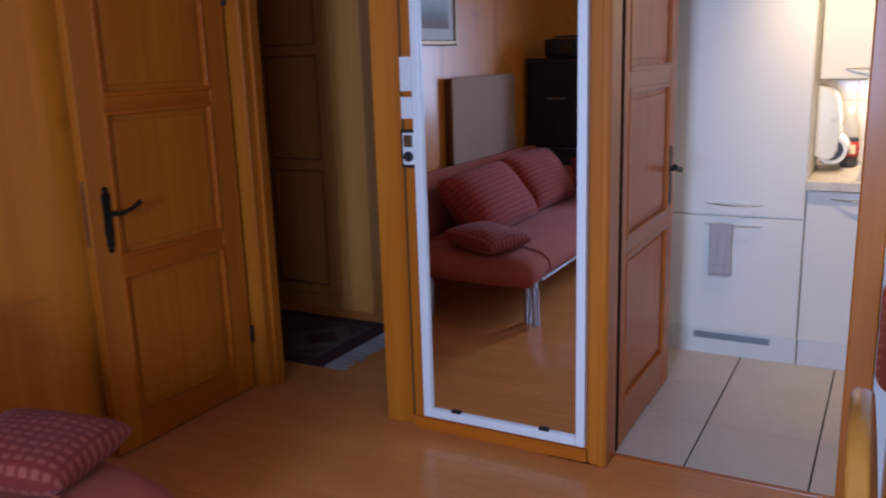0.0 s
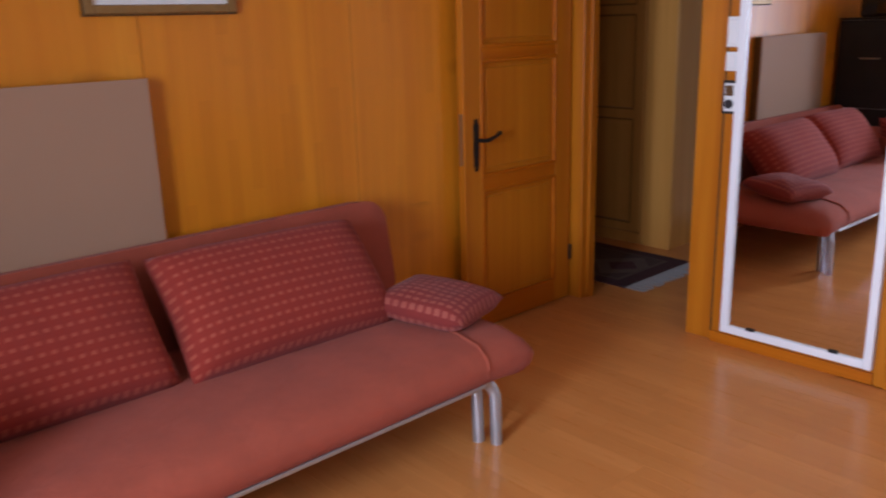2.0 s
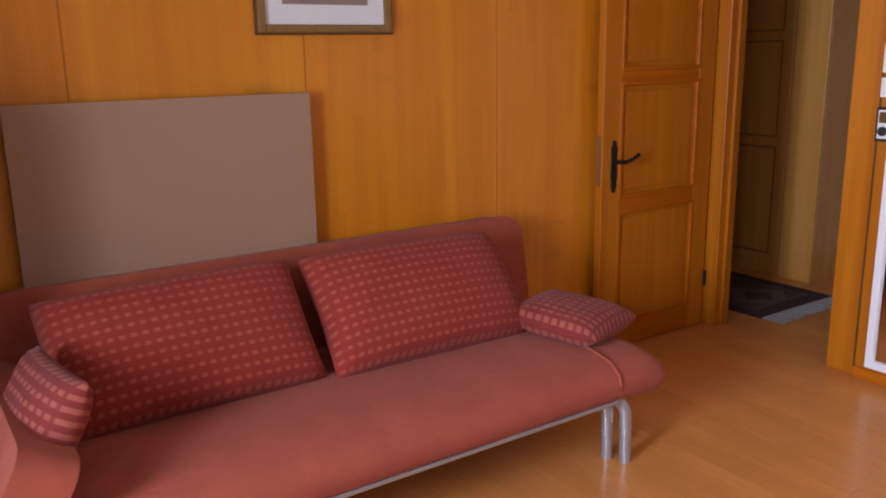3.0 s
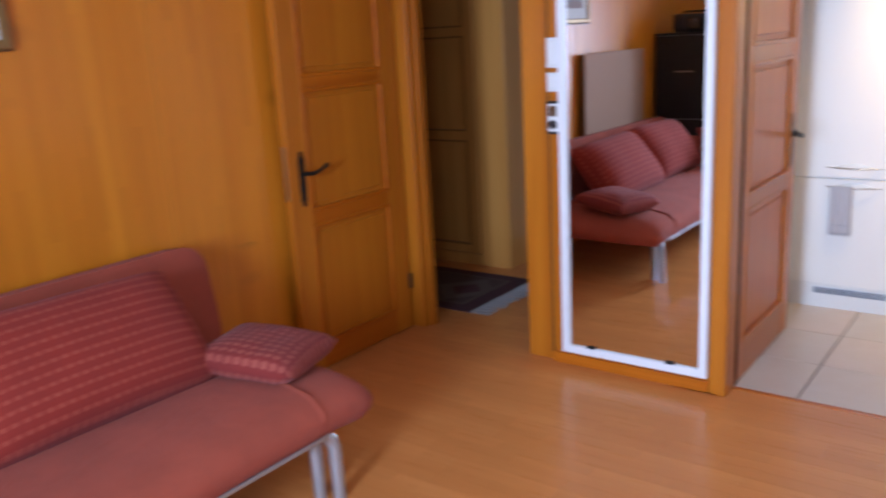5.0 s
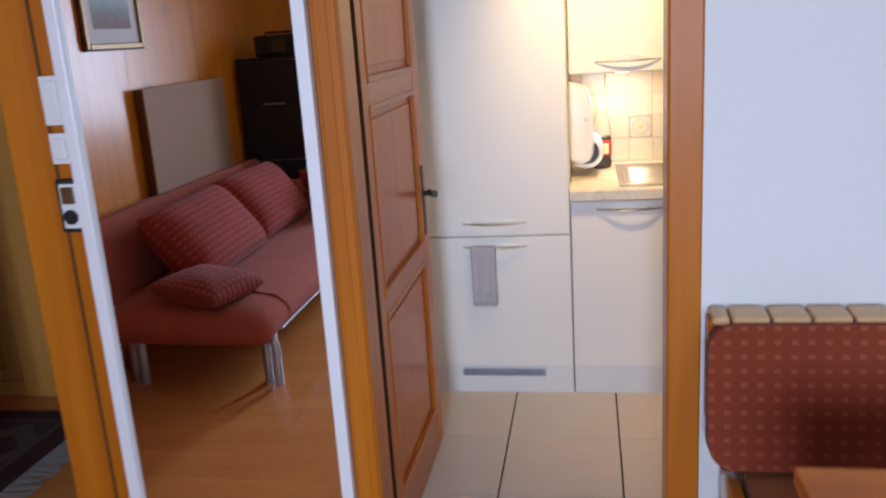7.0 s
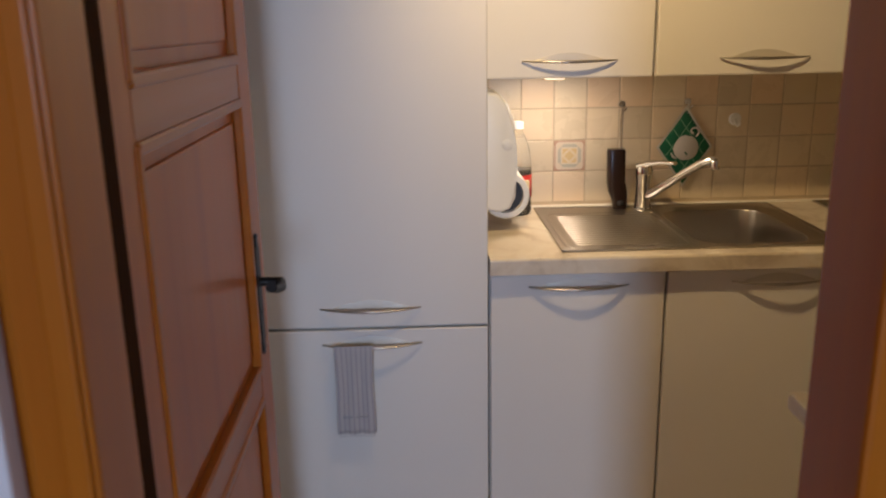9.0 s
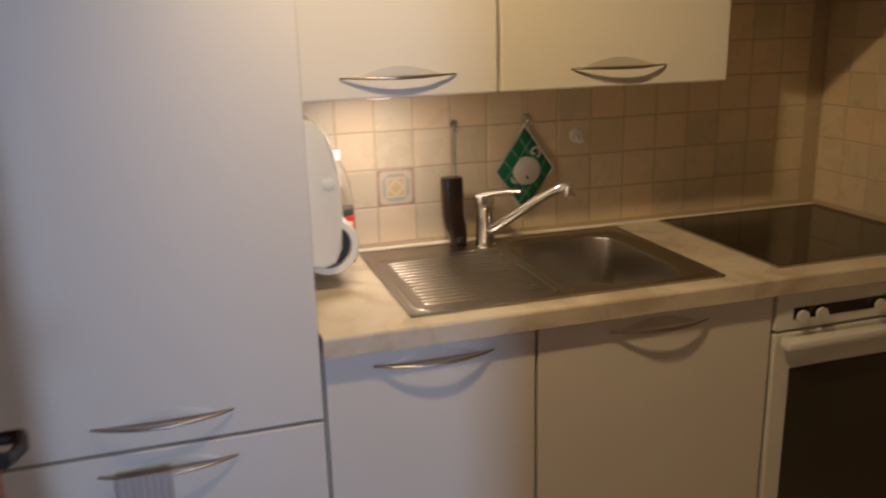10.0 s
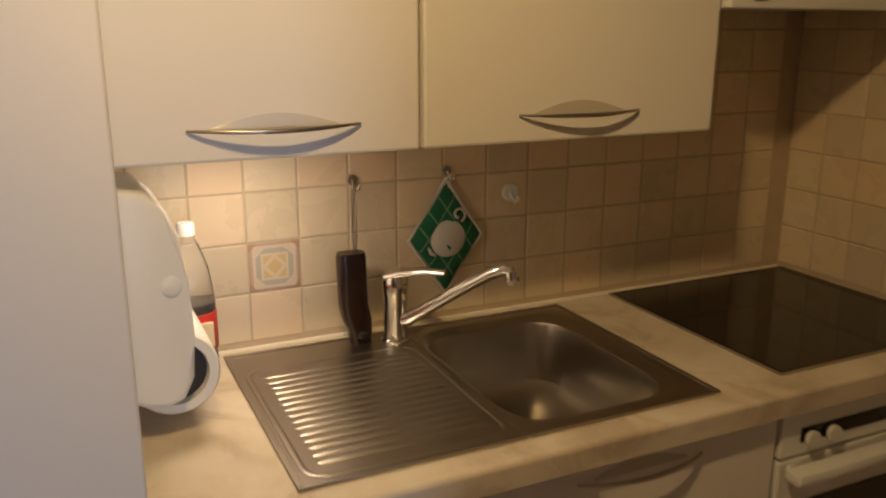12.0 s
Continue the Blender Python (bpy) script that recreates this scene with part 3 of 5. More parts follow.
def lever_set(put, x, z, face, sgn, towards, label):
    """A forged lever on a long plate; face: local y of the door's face, sgn: way out of it."""
    bm = B()
    out = [(0.0, 0.118), (0.012, 0.112), (0.008, 0.100), (0.019, 0.086), (0.016, 0.02), (0.019, -0.05), (0.014, -0.085), (0.019, -0.098), (0.010, -0.110), (0.013, -0.122), (0.0, -0.132)]
    ol = out + [(-a, b) for a, b in out[-2:0:-1]]
    slab(bm, ol, Matrix(((1, 0, 0, x), (0, 0, sgn, face), (0, 1, 0, z), (0, 0, 0, 1))), 0.005)
    plate = put("lock_plate", bm, IRON, label=label)
    bm = B()
    sweep(bm, [(x, face + sgn * 0.004, z + 0.02), (x, face + sgn * 0.045, z + 0.02)], 0.009, 10)
    sweep(bm, [(x, face + sgn * 0.045, z + 0.02), (x + towards * 0.03, face + sgn * 0.052, z + 0.018), (x + towards * 0.075, face + sgn * 0.050, z + 0.028), (x + towards * 0.118, face + sgn * 0.048, z + 0.046)],
          [0.010, 0.009, 0.008, 0.011], 10)
    lathe(bm, [(0.014, 0), (0.012, 0.006)], (x, face + (0 if sgn > 0 else -0.006), z + 0.02), 14, "y")
    put("lever", bm, IRON, plate, smooth=40)
    bm = B()
    lathe(bm, [(0.006, 0), (0.006, 0.002)], (x, face + (0.005 if sgn > 0 else -0.007), z - 0.045), 10, "y")
    put("keyhole", bm, BLACK_PLASTIC, plate)


RAILS = [(0.006, 0.125), (0.695, 0.765), (1.305, 1.365), (1.87, 1.985)]
# the hall door stands fully open, flat against the long wall
leaf, put = panel_door("door_hall", (-2.648, 2.935, 0), -90.0, 0.775, 1.985, 0.042, 0.118, RAILS, PINE, PINE_H, PINE, "orange pine three-panel door, open flat against the panelling")
lever_set(put, 0.700, 0.925, 0.0, 1, -1, "black wrought-iron plate with lever")
put("latch_plate", boxes((0.7745, 0.7765, -0.032, -0.010, 0.83, 1.07)), SATIN)
put("hinge", sweep(B(), [(0.0, 0.006, 0.22), (0.0, 0.006, 0.30)], 0.008), IRON)
put("hinge", sweep(B(), [(0.0, 0.006, 1.70), (0.0, 0.006, 1.78)], 0.008), IRON)
# the kitchen door stands open at a right angle, into the kitchen
leaf2, put = panel_door("door_kitchen", (-0.998, 2.99, 0), 90.0, 0.80, 1.985, 0.040, 0.105, [(0.006, 0.165), (0.74, 0.80), (1.33, 1.40), (1.87, 1.985)], PINE_KITCHEN, PINE_KITCHEN_H, PINE_KITCHEN, "glossy reddish pine three-panel door, open into the kitchen")
lever_set(put, 0.725, 0.955, -0.040, -1, -1, "black wrought-iron plate with lever")
lever_set(put, 0.725, 0.955, 0.0, 1, -1, "black wrought-iron plate with lever")
put("latch_plate", boxes((0.7995, 0.8015, -0.030, -0.010, 0.84, 1.08)), SATIN)

# windows in the south wall, each with one pane
for k, T in enumerate(WINDOWS):
    ya, yb = SOUTH - 0.13, SOUTH - 0.07
    wnd = structure("window_%d" % (k + 1), boxes((T[0], T[0] + 0.07, ya, yb, T[2], T[3]), (T[1] - 0.07, T[1], ya, yb, T[2], T[3]), (T[0] + 0.07, T[1] - 0.07, ya, yb, T[2], T[2] + 0.07),
                    (T[0] + 0.07, T[1] - 0.07, ya, yb, T[3] - 0.07, T[3]), bev=0.004), PINE, "window with a pine frame letting in daylight", "window")
    g = part("pane", boxes((T[0] + 0.07, T[1] - 0.07, SOUTH - 0.105, SOUTH - 0.099, T[2] + 0.07, T[3] - 0.07)), GLASS, wnd)
    g.visible_shadow = False
    part("window_sill", boxes((T[0] - 0.05, T[1] + 0.05, SOUTH - 0.06, SOUTH + 0.12, T[2] - 0.035, T[2] - 0.002), bev=0.006), WHITE_PAINT, wnd)


def curtain(name, x0, x1, y, z0, z1, material, label, folds):
    bm = B()
    n = folds * 8
    rows = []
    for z in (z0, (z0 + z1) / 2, z1):
        rows.append([[bm.verts.new((x0 + (x1 - x0) * k / n, y + d + 0.022 * math.sin(2 * math.pi * folds * k / n) * (0.8 + 0.2 * (z1 - z)), z)) for k in range(n + 1)] for d in (0, 0.004)])
    for a, b in zip(rows, rows[1:]):
        for s in (0, 1):
            for k in range(n):
                bm.faces.new((a[s][k], a[s][k + 1], b[s][k + 1], b[s][k]))
    ob = part(name, bm, material, None, smooth=60)
    return tagged(ob, label, "curtain")


curtain("curtain", -2.42, -2.10, SOUTH + 0.07, 0.03, 2.25, RED_CURTAIN, "dark red curtain hanging beside the window", 4)
curtain("curtain", -2.68, -2.45, SOUTH + 0.07, 0.03, 2.25, GREY_CURTAIN, "pale grey curtain hanging in the corner", 3)


# ---- living room ----
def mirror():
    x0, x1, z0, z1, yf, yb, w = -1.697, -1.03, 0.070, 1.96, 2.850, 2.8835, 0.034
    t = thing("wall_mirror", ((x0 + x1) / 2, yb, z0), "tall wall mirror in a white painted frame above the skirting", "mirror")
    part("frame_side", boxes((x0, x0 + w, yf, yb, z0, z1), bev=0.004), WHITE_PAINT, t)
    part("frame_side", boxes((x1 - w, x1, yf, yb, z0, z1), bev=0.004), WHITE_PAINT, t)
    part("frame_rail", boxes((x0 + w, x1 - w, yf + 0.001, yb, z0, z0 + w), bev=0.004), WHITE_PAINT, t)
    part("frame_rail", boxes((x0 + w, x1 - w, yf + 0.001, yb, z1 - w, z1), bev=0.004), WHITE_PAINT, t)
    part("mirror_glass", boxes((x0 + w - 0.004, x1 - w + 0.004, 2.866, 2.872, z0 + w - 0.004, z1 - w + 0.004)), MIRROR, t, "clear silvered mirror glass")
    for x in (x0 + 0.14, x1 - 0.16):
        part("clip", boxes((x - 0.020, x + 0.020, yf + 0.004, 2.868, z0 + w - 0.004, z0 + w + 0.009), bev=0.003), IRON, t, "small dark metal clip")


mirror()


def switch_plate(z0, z1, label, socket=False):
    x0, x1, y = -1.757, -1.699, 2.878
    t = thing("socket" if socket else "light_switch", ((x0 + x1) / 2, y, z0), label, "socket" if socket else "switch")
    if not socket:
        part("plate", boxes((x0, x1, y - 0.010, y + 0.003, z0, z1), bev=0.003), WHITE_PLASTIC, t)
        part("rocker", boxes((x0 + 0.010, x1 - 0.010, y - 0.017, y - 0.009, z0 + 0.012, z1 - 0.012), bev=0.004), WHITE_PLASTIC, t)
    else:
        part("plate", boxes((x0 - 0.006, x1 + 0.004, y - 0.010, y + 0.003, z0, z1), bev=0.003), BLACK_PLASTIC, t, "dark outer plate")
        part("insert", boxes((x0 + 0.004, x1 - 0.004, y - 0.014, y - 0.009, z0 + 0.012, z1 - 0.012), bev=0.003), WHITE_PLASTIC, t, "white inner plate")
        part("rocker", boxes((x0 + 0.011, x1 - 0.011, y - 0.019, y - 0.0135, z0 + 0.078, z1 - 0.020), bev=0.004), BROWN_WOOD, t, "dark brown rocker")
        part("outlet", lathe(B(), [(0.020, -0.020), (0.020, -0.0135)], ((x0 + x1) / 2, y, z0 + 0.043), 20, "y"), BLACK_PLASTIC, t, "dark round outlet")


switch_plate(1.345, 1.470, "tall white light switch on the pine casing")
switch_plate(1.245, 1.325, "white light switch below a taller one")
switch_plate(1.062, 1.205, "dark framed switch and socket on the pine casing", True)


def arc(a, b, n):
    return [a + (b - a) * k / n for k in range(n + 1)]


def sofa():
    t = thing("sofa", (-2.2, 0.55, 0), "salmon red fabric sofa bed on bent silver tube legs", "sofa")
    y0, y1 = -0.50, 1.375
    # seat: section swept along y, rounded at the front
    prof = [(-2.56, 0.27), (-2.56, 0.405), (-2.40, 0.425), (-2.10, 0.425), (-1.90, 0.418), (-1.80, 0.398), (-1.755, 0.362), (-1.746, 0.330), (-1.752, 0.296), (-1.778, 0.264), (-1.95, 0.260)]

    def loft(ya, yb, n, shift, taper):
        bm = B()
        rings = []
        for k in range(n + 1):
            f = k / n
            y = ya + (yb - ya) * f
            dz, sx = shift(f), taper(f)
            rings.append([bm.verts.new((-2.15 + (x + 2.15) * (0.86 + 0.14 * sx), y, 0.34 + (z - 0.34) * sx + dz + 0.004 * noise.noise(Vector((x * 4, y * 4, z * 4))))) for x, z in prof])
        m = len(prof)
        for a, b in zip(rings, rings[1:]):
            for k in range(m):
                bm.faces.new((a[k], a[(k + 1) % m], b[(k + 1) % m], b[k]))
        bm.faces.new(rings[0][::-1])
        bm.faces.new(rings[-1])
        return bm
    part("seat", loft(y0, y1, 22, lambda f: 0.0, lambda f: 1.0), SOFA_CLOTH, t, smooth=50)
    part("arm_wing", loft(y1 + 0.006, 1.650, 22, lambda f: -0.030 * f * f, lambda f: math.sqrt(max(0.012, 1 - max(0, (f - 0.30) / 0.70) ** 5))), SOFA_CLOTH, t, "folded-down padded arm", smooth=50)
    part("piping", sweep(B(), [(x, y1 + 0.003, z + 0.002) for x, z in prof[1:9]], 0.006, 8), SOFA_CLOTH, t)
    # the far arm is folded up
    bm = upholstered(pose(-2.16, y0 - 0.03, 0.345, 62, 0, 0) @ pose(0, 0.13, -0.07), 0.80, 0.30, 0.14, 0.06, 0.045)
    part("arm_wing", bm, SOFA_CLOTH, t, "raised padded arm", smooth=50)
    # backrest
    bm = upholstered(pose(-2.575, 0.545, 0.545, 0, 0, 0) @ Matrix(((0, 0, 1, 0), (1, 0, 0, 0), (0, 1, 0, 0), (0, 0, 0, 1))) @ pose(0, 0, -0.10, -10, 0, 0), 2.15, 0.43, 0.125, 0.10, 0.045)
    part("backrest", bm, SOFA_CLOTH, t, smooth=50)
    # under-frame and legs of bent tube
    part("frame_rail", boxes((-1.812, -1.780, y0 - 0.02, 1.40, 0.242, 0.2595), bev=0.006), SILVER_TUBE, t, "silver metal rail")
    part("frame_rail", boxes((-2.50, -2.47, y0 - 0.02, 1.46, 0.236, 0.264), bev=0.008), SILVER_TUBE, t, "silver metal rail")
    for x in (-1.822, -2.485):
        for ya, sg in ((1.46, 1), (y0 + 0.06, -1)):
            for d in (0.0, -0.065):
                pts = [(x + d * 0.92, ya - sg * 0.13 + sg * d * 0.5, 0.250), (x + d * 0.92, ya - sg * 0.06 + sg * d * 0.5, 0.250)]
                for a in arc(90, 0, 5)[1:]:
                    pts.append((x + d * 0.92 + 0.022 * (1 - math.sin(radians(a))), ya - sg * 0.06 + sg * d * 0.5 + sg * 0.062 * math.cos(radians(a)), 0.188 + 0.062 * math.sin(radians(a))))
                pts.append((x + d * 0.92 + 0.024, ya + sg * d * 0.5 + sg * 0.004, 0.0))
                part("leg", sweep(B(), pts, 0.0215, 12), SILVER_TUBE, t, "bent silver tube", smooth=50)


sofa()


def cushion(name, w, h, th, m, material, label):
    return tagged(part(name, pillow(w, h, th, m), material, None, "", 60), label, "cushion", "sofa cushions")


UPR = Matrix(((0, 0, 1, 0), (1, 0, 0, 0), (0, 1, 0, 0), (0, 0, 0, 1)))  # plate axes: x along world y, y up, out along world x
cushion("cushion", 0.84, 0.465, 0.27, pose(-2.318, 0.925, 0.590) @ UPR @ pose(0, 0, 0, -40, 0, -1.0), CUSHION_CLOTH, "large red dotted cushion leaning against the sofa back")
cushion("cushion", 0.84, 0.46, 0.27, pose(-2.345, 0.085, 0.592) @ UPR @ pose(0, 0, 0, -38, 0, 0.8), CUSHION_CLOTH, "large red dotted cushion leaning beside its twin")
cushion("cushion", 0.40, 0.36, 0.13, pose(-2.09, 1.455, 0.478, 0, 4, 18), SMALL_CLOTH, "small red checked cushion lying on the sofa arm")
cushion("cushion", 0.40, 0.38, 0.14, pose(-2.05, -0.40, 0.545, 62, 0, 8), SMALL_CLOTH, "small red checked cushion leaning on the raised arm")


def board():
    t = thing("leaning_board", (-2.71, 0.20, 0.0), "large beige board with a brown edge leaning behind the sofa", "board")
    y0, y1, z1 = -0.305, 0.705, 1.325
    part("face", boxes((-2.688, -2.678, y0, y1, 0.004, z1), bev=0.002), CANVAS, t)
    part("edge", boxes((-2.737, -2.6885, y0 + 0.004, y0 + 0.034, 0.0, z1 - 0.004), (-2.737, -2.6885, y1 - 0.034, y1 - 0.001, 0.0, z1 - 0.004), (-2.737, -2.6885, y0 + 0.034, y1 - 0.034, z1 - 0.034, z1 - 0.004)), BROWN_WOOD, t, "brown wooden edge")


board()


def framed_picture():
    y0, y1, z0, z1, x = 0.540, 1.085, 1.535, 1.985, WEST
    t = thing("framed_picture", (x, (y0 + y1) / 2, z0), "landscape print with white mat in a gold-brown frame", "picture")
    w = 0.030
    for r in ((y0, y0 + w, z0, z1), (y1 - w, y1, z0, z1), (y0 + w, y1 - w, z0, z0 + w), (y0 + w, y1 - w, z1 - w, z1)):
        part("frame_bar", boxes((x + 0.004, x + 0.026, *r), bev=0.005), GOLD, t)
    part("frame_edge", boxes((x + 0.001, x + 0.017, y0 - 0.006, y0, z0 - 0.006, z1 + 0.006), (x + 0.001, x + 0.017, y1, y1 + 0.006, z0 - 0.006, z1 + 0.006), (x + 0.001, x + 0.017, y0, y1, z0 - 0.006, z0), bev=0.002), BROWN_WOOD, t, "dark brown outer edge")
    part("mat_board", boxes((x + 0.006, x + 0.012, y0 + w - 0.002, y1 - w + 0.002, z0 + w - 0.002, z1 - w + 0.002)), PAPER, t)
    part("print", boxes((x + 0.0125, x + 0.0145, y0 + 0.10, y1 - 0.10, z0 + 0.10, z1 - 0.10)), PICTURE, t, "faded blue-grey landscape print")


framed_picture()


def black_cabinet():
    x0, x1, y0, y1, z1 = -2.705, -2.215, -1.12, -0.60, 1.405
    t = thing("black_cabinet", ((x0 + x1) / 2, (y0 + y1) / 2, 0), "tall black cabinet with pale side standing past the sofa", "cabinet")
    part("body", boxes((x0, x1, y0, y1 - 0.022, 0.0, z1), bev=0.004), plain("pale_grey_laminate", (0.60, 0.62, 0.66), 0.4), t, "pale grey carcass")
    part("top", boxes((x0 - 0.004, x1 + 0.004, y0, y1 + 0.004, z1 + 0.0005, z1 + 0.018), bev=0.003), BLACK_LACQUER, t)
    part("door", boxes((x0, x1 - 0.05, y1 - 0.021, y1, 0.74, z1 - 0.003), bev=0.003), BLACK_LACQUER, t)
    part("door", boxes((x0, x1 - 0.05, y1 - 0.021, y1, 0.05, 0.735), bev=0.003), BLACK_LACQUER, t)
    part("handle", sweep(B(), [(-2.53, y1, 1.12), (-2.53, y1 + 0.022, 1.12), (-2.39, y1 + 0.022, 1.12), (-2.39, y1, 1.12)], 0.006, 8), SATIN, t, "small metal bar handle")


black_cabinet()


def radio():
    t = thing("radio", (-2.43, -0.78, 1.423), "black portable radio standing on the black cabinet", "radio")
    part("body", boxes((-2.60, -2.25, -0.88, -0.68, 1.423, 1.570), bev=0.022), BLACK_PLASTIC, t, smooth=40)
    part("display", boxes((-2.475, -2.375, -0.681, -0.675, 1.455, 1.535), bev=0.002), BLACK_GLASS, t)
    for x in (-2.535, -2.315):
        part("speaker", lathe(B(), [(0.046, -0.682), (0.046, -0.676), (0.030, -0.674)], (x, 0, 1.495), 20, "y"), BLACK_LACQUER, t, "dark speaker grille")
    part("carry_handle", sweep(B(), [(-2.56, -0.78, 1.55), (-2.54, -0.78, 1.585), (-2.31, -0.78, 1.585), (-2.29, -0.78, 1.55)], 0.008, 8), BLACK_PLASTIC, t)


radio()


# ---- dining corner ----
def bench():
    x0, x1 = -0.125, 1.70
    t = thing("corner_bench", (0.8, 2.66, 0), "wooden corner bench with rust red upholstered back and seat", "bench")
    bm = upholstered(pose((x0 + x1) / 2, 2.796, 0.655) @ Matrix(((1, 0, 0, 0), (0, 0, -1, 0), (0, 1, 0, 0), (0, 0, 0, 1))) @ pose(0, 0, 0, -6, 0, 0), x1 - x0, 0.345, 0.055, 0.062, 0.022)
    part("back_pad", bm, BENCH_CLOTH, t, smooth=50)
    part("back_board", boxes((x0 + 0.008, x1, 2.822, NORTH - 0.002, 0.56, 0.822), bev=0.004), PINE_HX, t)
    x = x0 + 0.012
    k = 0
    while x < x1 - 0.05:
        wd = 0.044 if k == 0 else 0.088
        part("top_block", boxes((x, min(x + wd - 0.004, x1), 2.786, 2.874, 0.823, 0.843), bev=0.009), BLOCK_WOOD, t)
        x += wd
        k += 1
    part("seat_pad", upholstered(pose(0.82, 2.545, 0.425), 1.72, 0.46, 0.045, 0.03, 0.016), SEAT_CLOTH, t, smooth=50)
    part("seat_board", boxes((-0.045, x1, 2.32, 2.83, 0.395, 0.424), bev=0.006), PINE_HX, t)
    bm = B()
    slab(bm, [(2.83, 0.0), (2.83, 0.43), (2.74, 0.455), (2.36, 0.455), (2.31, 0.43), (2.30, 0.395), (2.34, 0.36), (2.37, 0.0)], Matrix(((0, 0, 1, -0.082), (1, 0, 0, 0), (0, 1, 0, 0), (0, 0, 0, 1))), 0.034, 0.008)
    part("end_panel", bm, CHAIR_WOOD, t, smooth=40)
    part("front_board", boxes((-0.048, x1, 2.38, 2.40, 0.0, 0.394), bev=0.003), PINE_HX, t)


bench()


def table():
    t = thing("dining_table", (0.5, 1.75, 0), "orange varnished wooden dining table before the bench", "table")
    x0, x1, y0, y1 = -0.056, 0.95, 1.12, 2.245
    part("tabletop", boxes((x0, x1, y0, y1, 0.738, 0.772), bev=0.004), TABLE_WOOD, t)
    part("apron", boxes((x0 + 0.07, x1 - 0.07, y0 + 0.07, y0 + 0.092, 0.645, 0.7375), (x0 + 0.07, x1 - 0.07, y1 - 0.092, y1 - 0.07, 0.645, 0.7375), (x0 + 0.07, x0 + 0.092, y0 + 0.092, y1 - 0.092, 0.645, 0.7375), (x1 - 0.092, x1 - 0.07, y0 + 0.092, y1 - 0.092, 0.645, 0.7375), bev=0.003), PINE_H, t)
    for x in (x0 + 0.10, x1 - 0.10):
        for y in (y0 + 0.10, y1 - 0.10):
            part("leg", boxes((x - 0.03, x + 0.03, y - 0.03, y + 0.03, 0, 0.737), bev=0.006), PINE, t)


table()


def chair():
    """Rustic chair, its back towards the sofa, pushed under the table."""
    t = thing("dining_chair", (0.08, 1.495, 0), "glossy honey-coloured wooden chair pushed to the table", "chair")
    bm = B()
    half = [(0.0, 0.948), (0.06, 0.946), (0.108, 0.930), (0.128, 0.902), (0.150, 0.868), (0.176, 0.838), (0.184, 0.790), (0.172, 0.742), (0.182, 0.700), (0.172, 0.640), (0.140, 0.580), (0.100, 0.50), (0.090, 0.44)]
    ol = half + [(-a, b) for a, b in half[::-1][:-1]]
    slab(bm, ol, pose(-0.108, 1.495, 0) @ Matrix(((0, 0, 1, 0), (1, 0, 0, 0), (0, 1, 0, 0), (0, 0, 0, 1))), 0.030, 0.009)
    for v in bm.verts:
        v.co.x += 0.30 * (0.44 - v.co.z) * 0.30
    part("backrest", bm, CHAIR_WOOD, t, smooth=50)
    bm = upholstered(pose(0.115, 1.495, 0.435), 0.42, 0.43, 0.030, 0.06, 0.010)
    part("seat", bm, CHAIR_WOOD, t, smooth=50)
    for dx in (-0.06, 0.29):
        for dy in (1.345, 1.645):
            part("leg", sweep(B(), [(dx + (-0.03 if dx < 0 else 0.03), dy + (0.03 if dy > 1.5 else -0.03), 0.0), (dx, dy, 0.4345)], [0.014, 0.021], 10), CHAIR_WOOD, t, smooth=40)


chair()


# ---- hall ----
def wardrobe():
    x0, x1, yf, yb = -4.05, -2.760, 4.110, 4.64
    t = thing("wardrobe", ((x0 + x1) / 2, 4.35, 0), "pale wooden wardrobe with panelled doors in the hall", "wardrobe")
    part("body", boxes((x0, x1, yf + 0.022, yb, 0.0, 2.05), bev=0.004), PALE_WOOD, t)
    part("corner_post", boxes((-2.985, x1, yf, yf + 0.021, 0.0, 2.05), bev=0.004), PALE_WOOD, t)
    part("plinth", boxes((x0, -2.990, yf + 0.004, yf + 0.021, 0.0, 0.075), bev=0.003), PALE_WOOD, t)
    for a, b in ((-3.515, -2.992), (-4.05, -3.520)):
        d = part("door", boxes((a, a + 0.075, yf, yf + 0.021, 0.08, 2.0), (b - 0.075, b, yf, yf + 0.021, 0.08, 2.0), bev=0.003), PALE_WOOD, t)
        zs = [(0.08, 0.135), (0.835, 0.895), (1.495, 1.550), (1.93, 2.0)]
        for z0, z1 in zs:
            part("rail", boxes((a + 0.075, b - 0.075, yf + 0.001, yf + 0.021, z0, z1), bev=0.003), PALE_WOOD, d)
        for (p, q) in zip(zs, zs[1:]):
            part("panel", boxes((a + 0.073, b - 0.073, yf + 0.010, yf + 0.020, p[1] - 0.002, q[0] + 0.002), (a + 0.10, b - 0.10, yf + 0.005, yf + 0.012, p[1] + 0.03, q[0] - 0.03), bev=0.002), PALE_WOOD, d)
        for (p, q) in zip(zs, zs[1:]):
            part("moulding", boxes((a + 0.075, b - 0.075, yf - 0.002, yf + 0.012, p[1] - 0.001, p[1] + 0.011), (a + 0.075, b - 0.075, yf - 0.002, yf + 0.012, q[0] - 0.011, q[0] + 0.001), (a + 0.071, a + 0.081, yf - 0.0015, yf + 0.012, p[1], q[0]), (b - 0.081, b - 0.071, yf - 0.0015, yf + 0.012, p[1], q[0])), PALE_MOULDING, d)
        part("knob", lathe(B(), [(0.006, -0.022), (0.013, -0.020), (0.013, -0.012), (0.006, -0.008), (0.006, 0.0)], (a + 0.035, yf, 1.08), 14, "y"), IRON, d)


wardrobe()


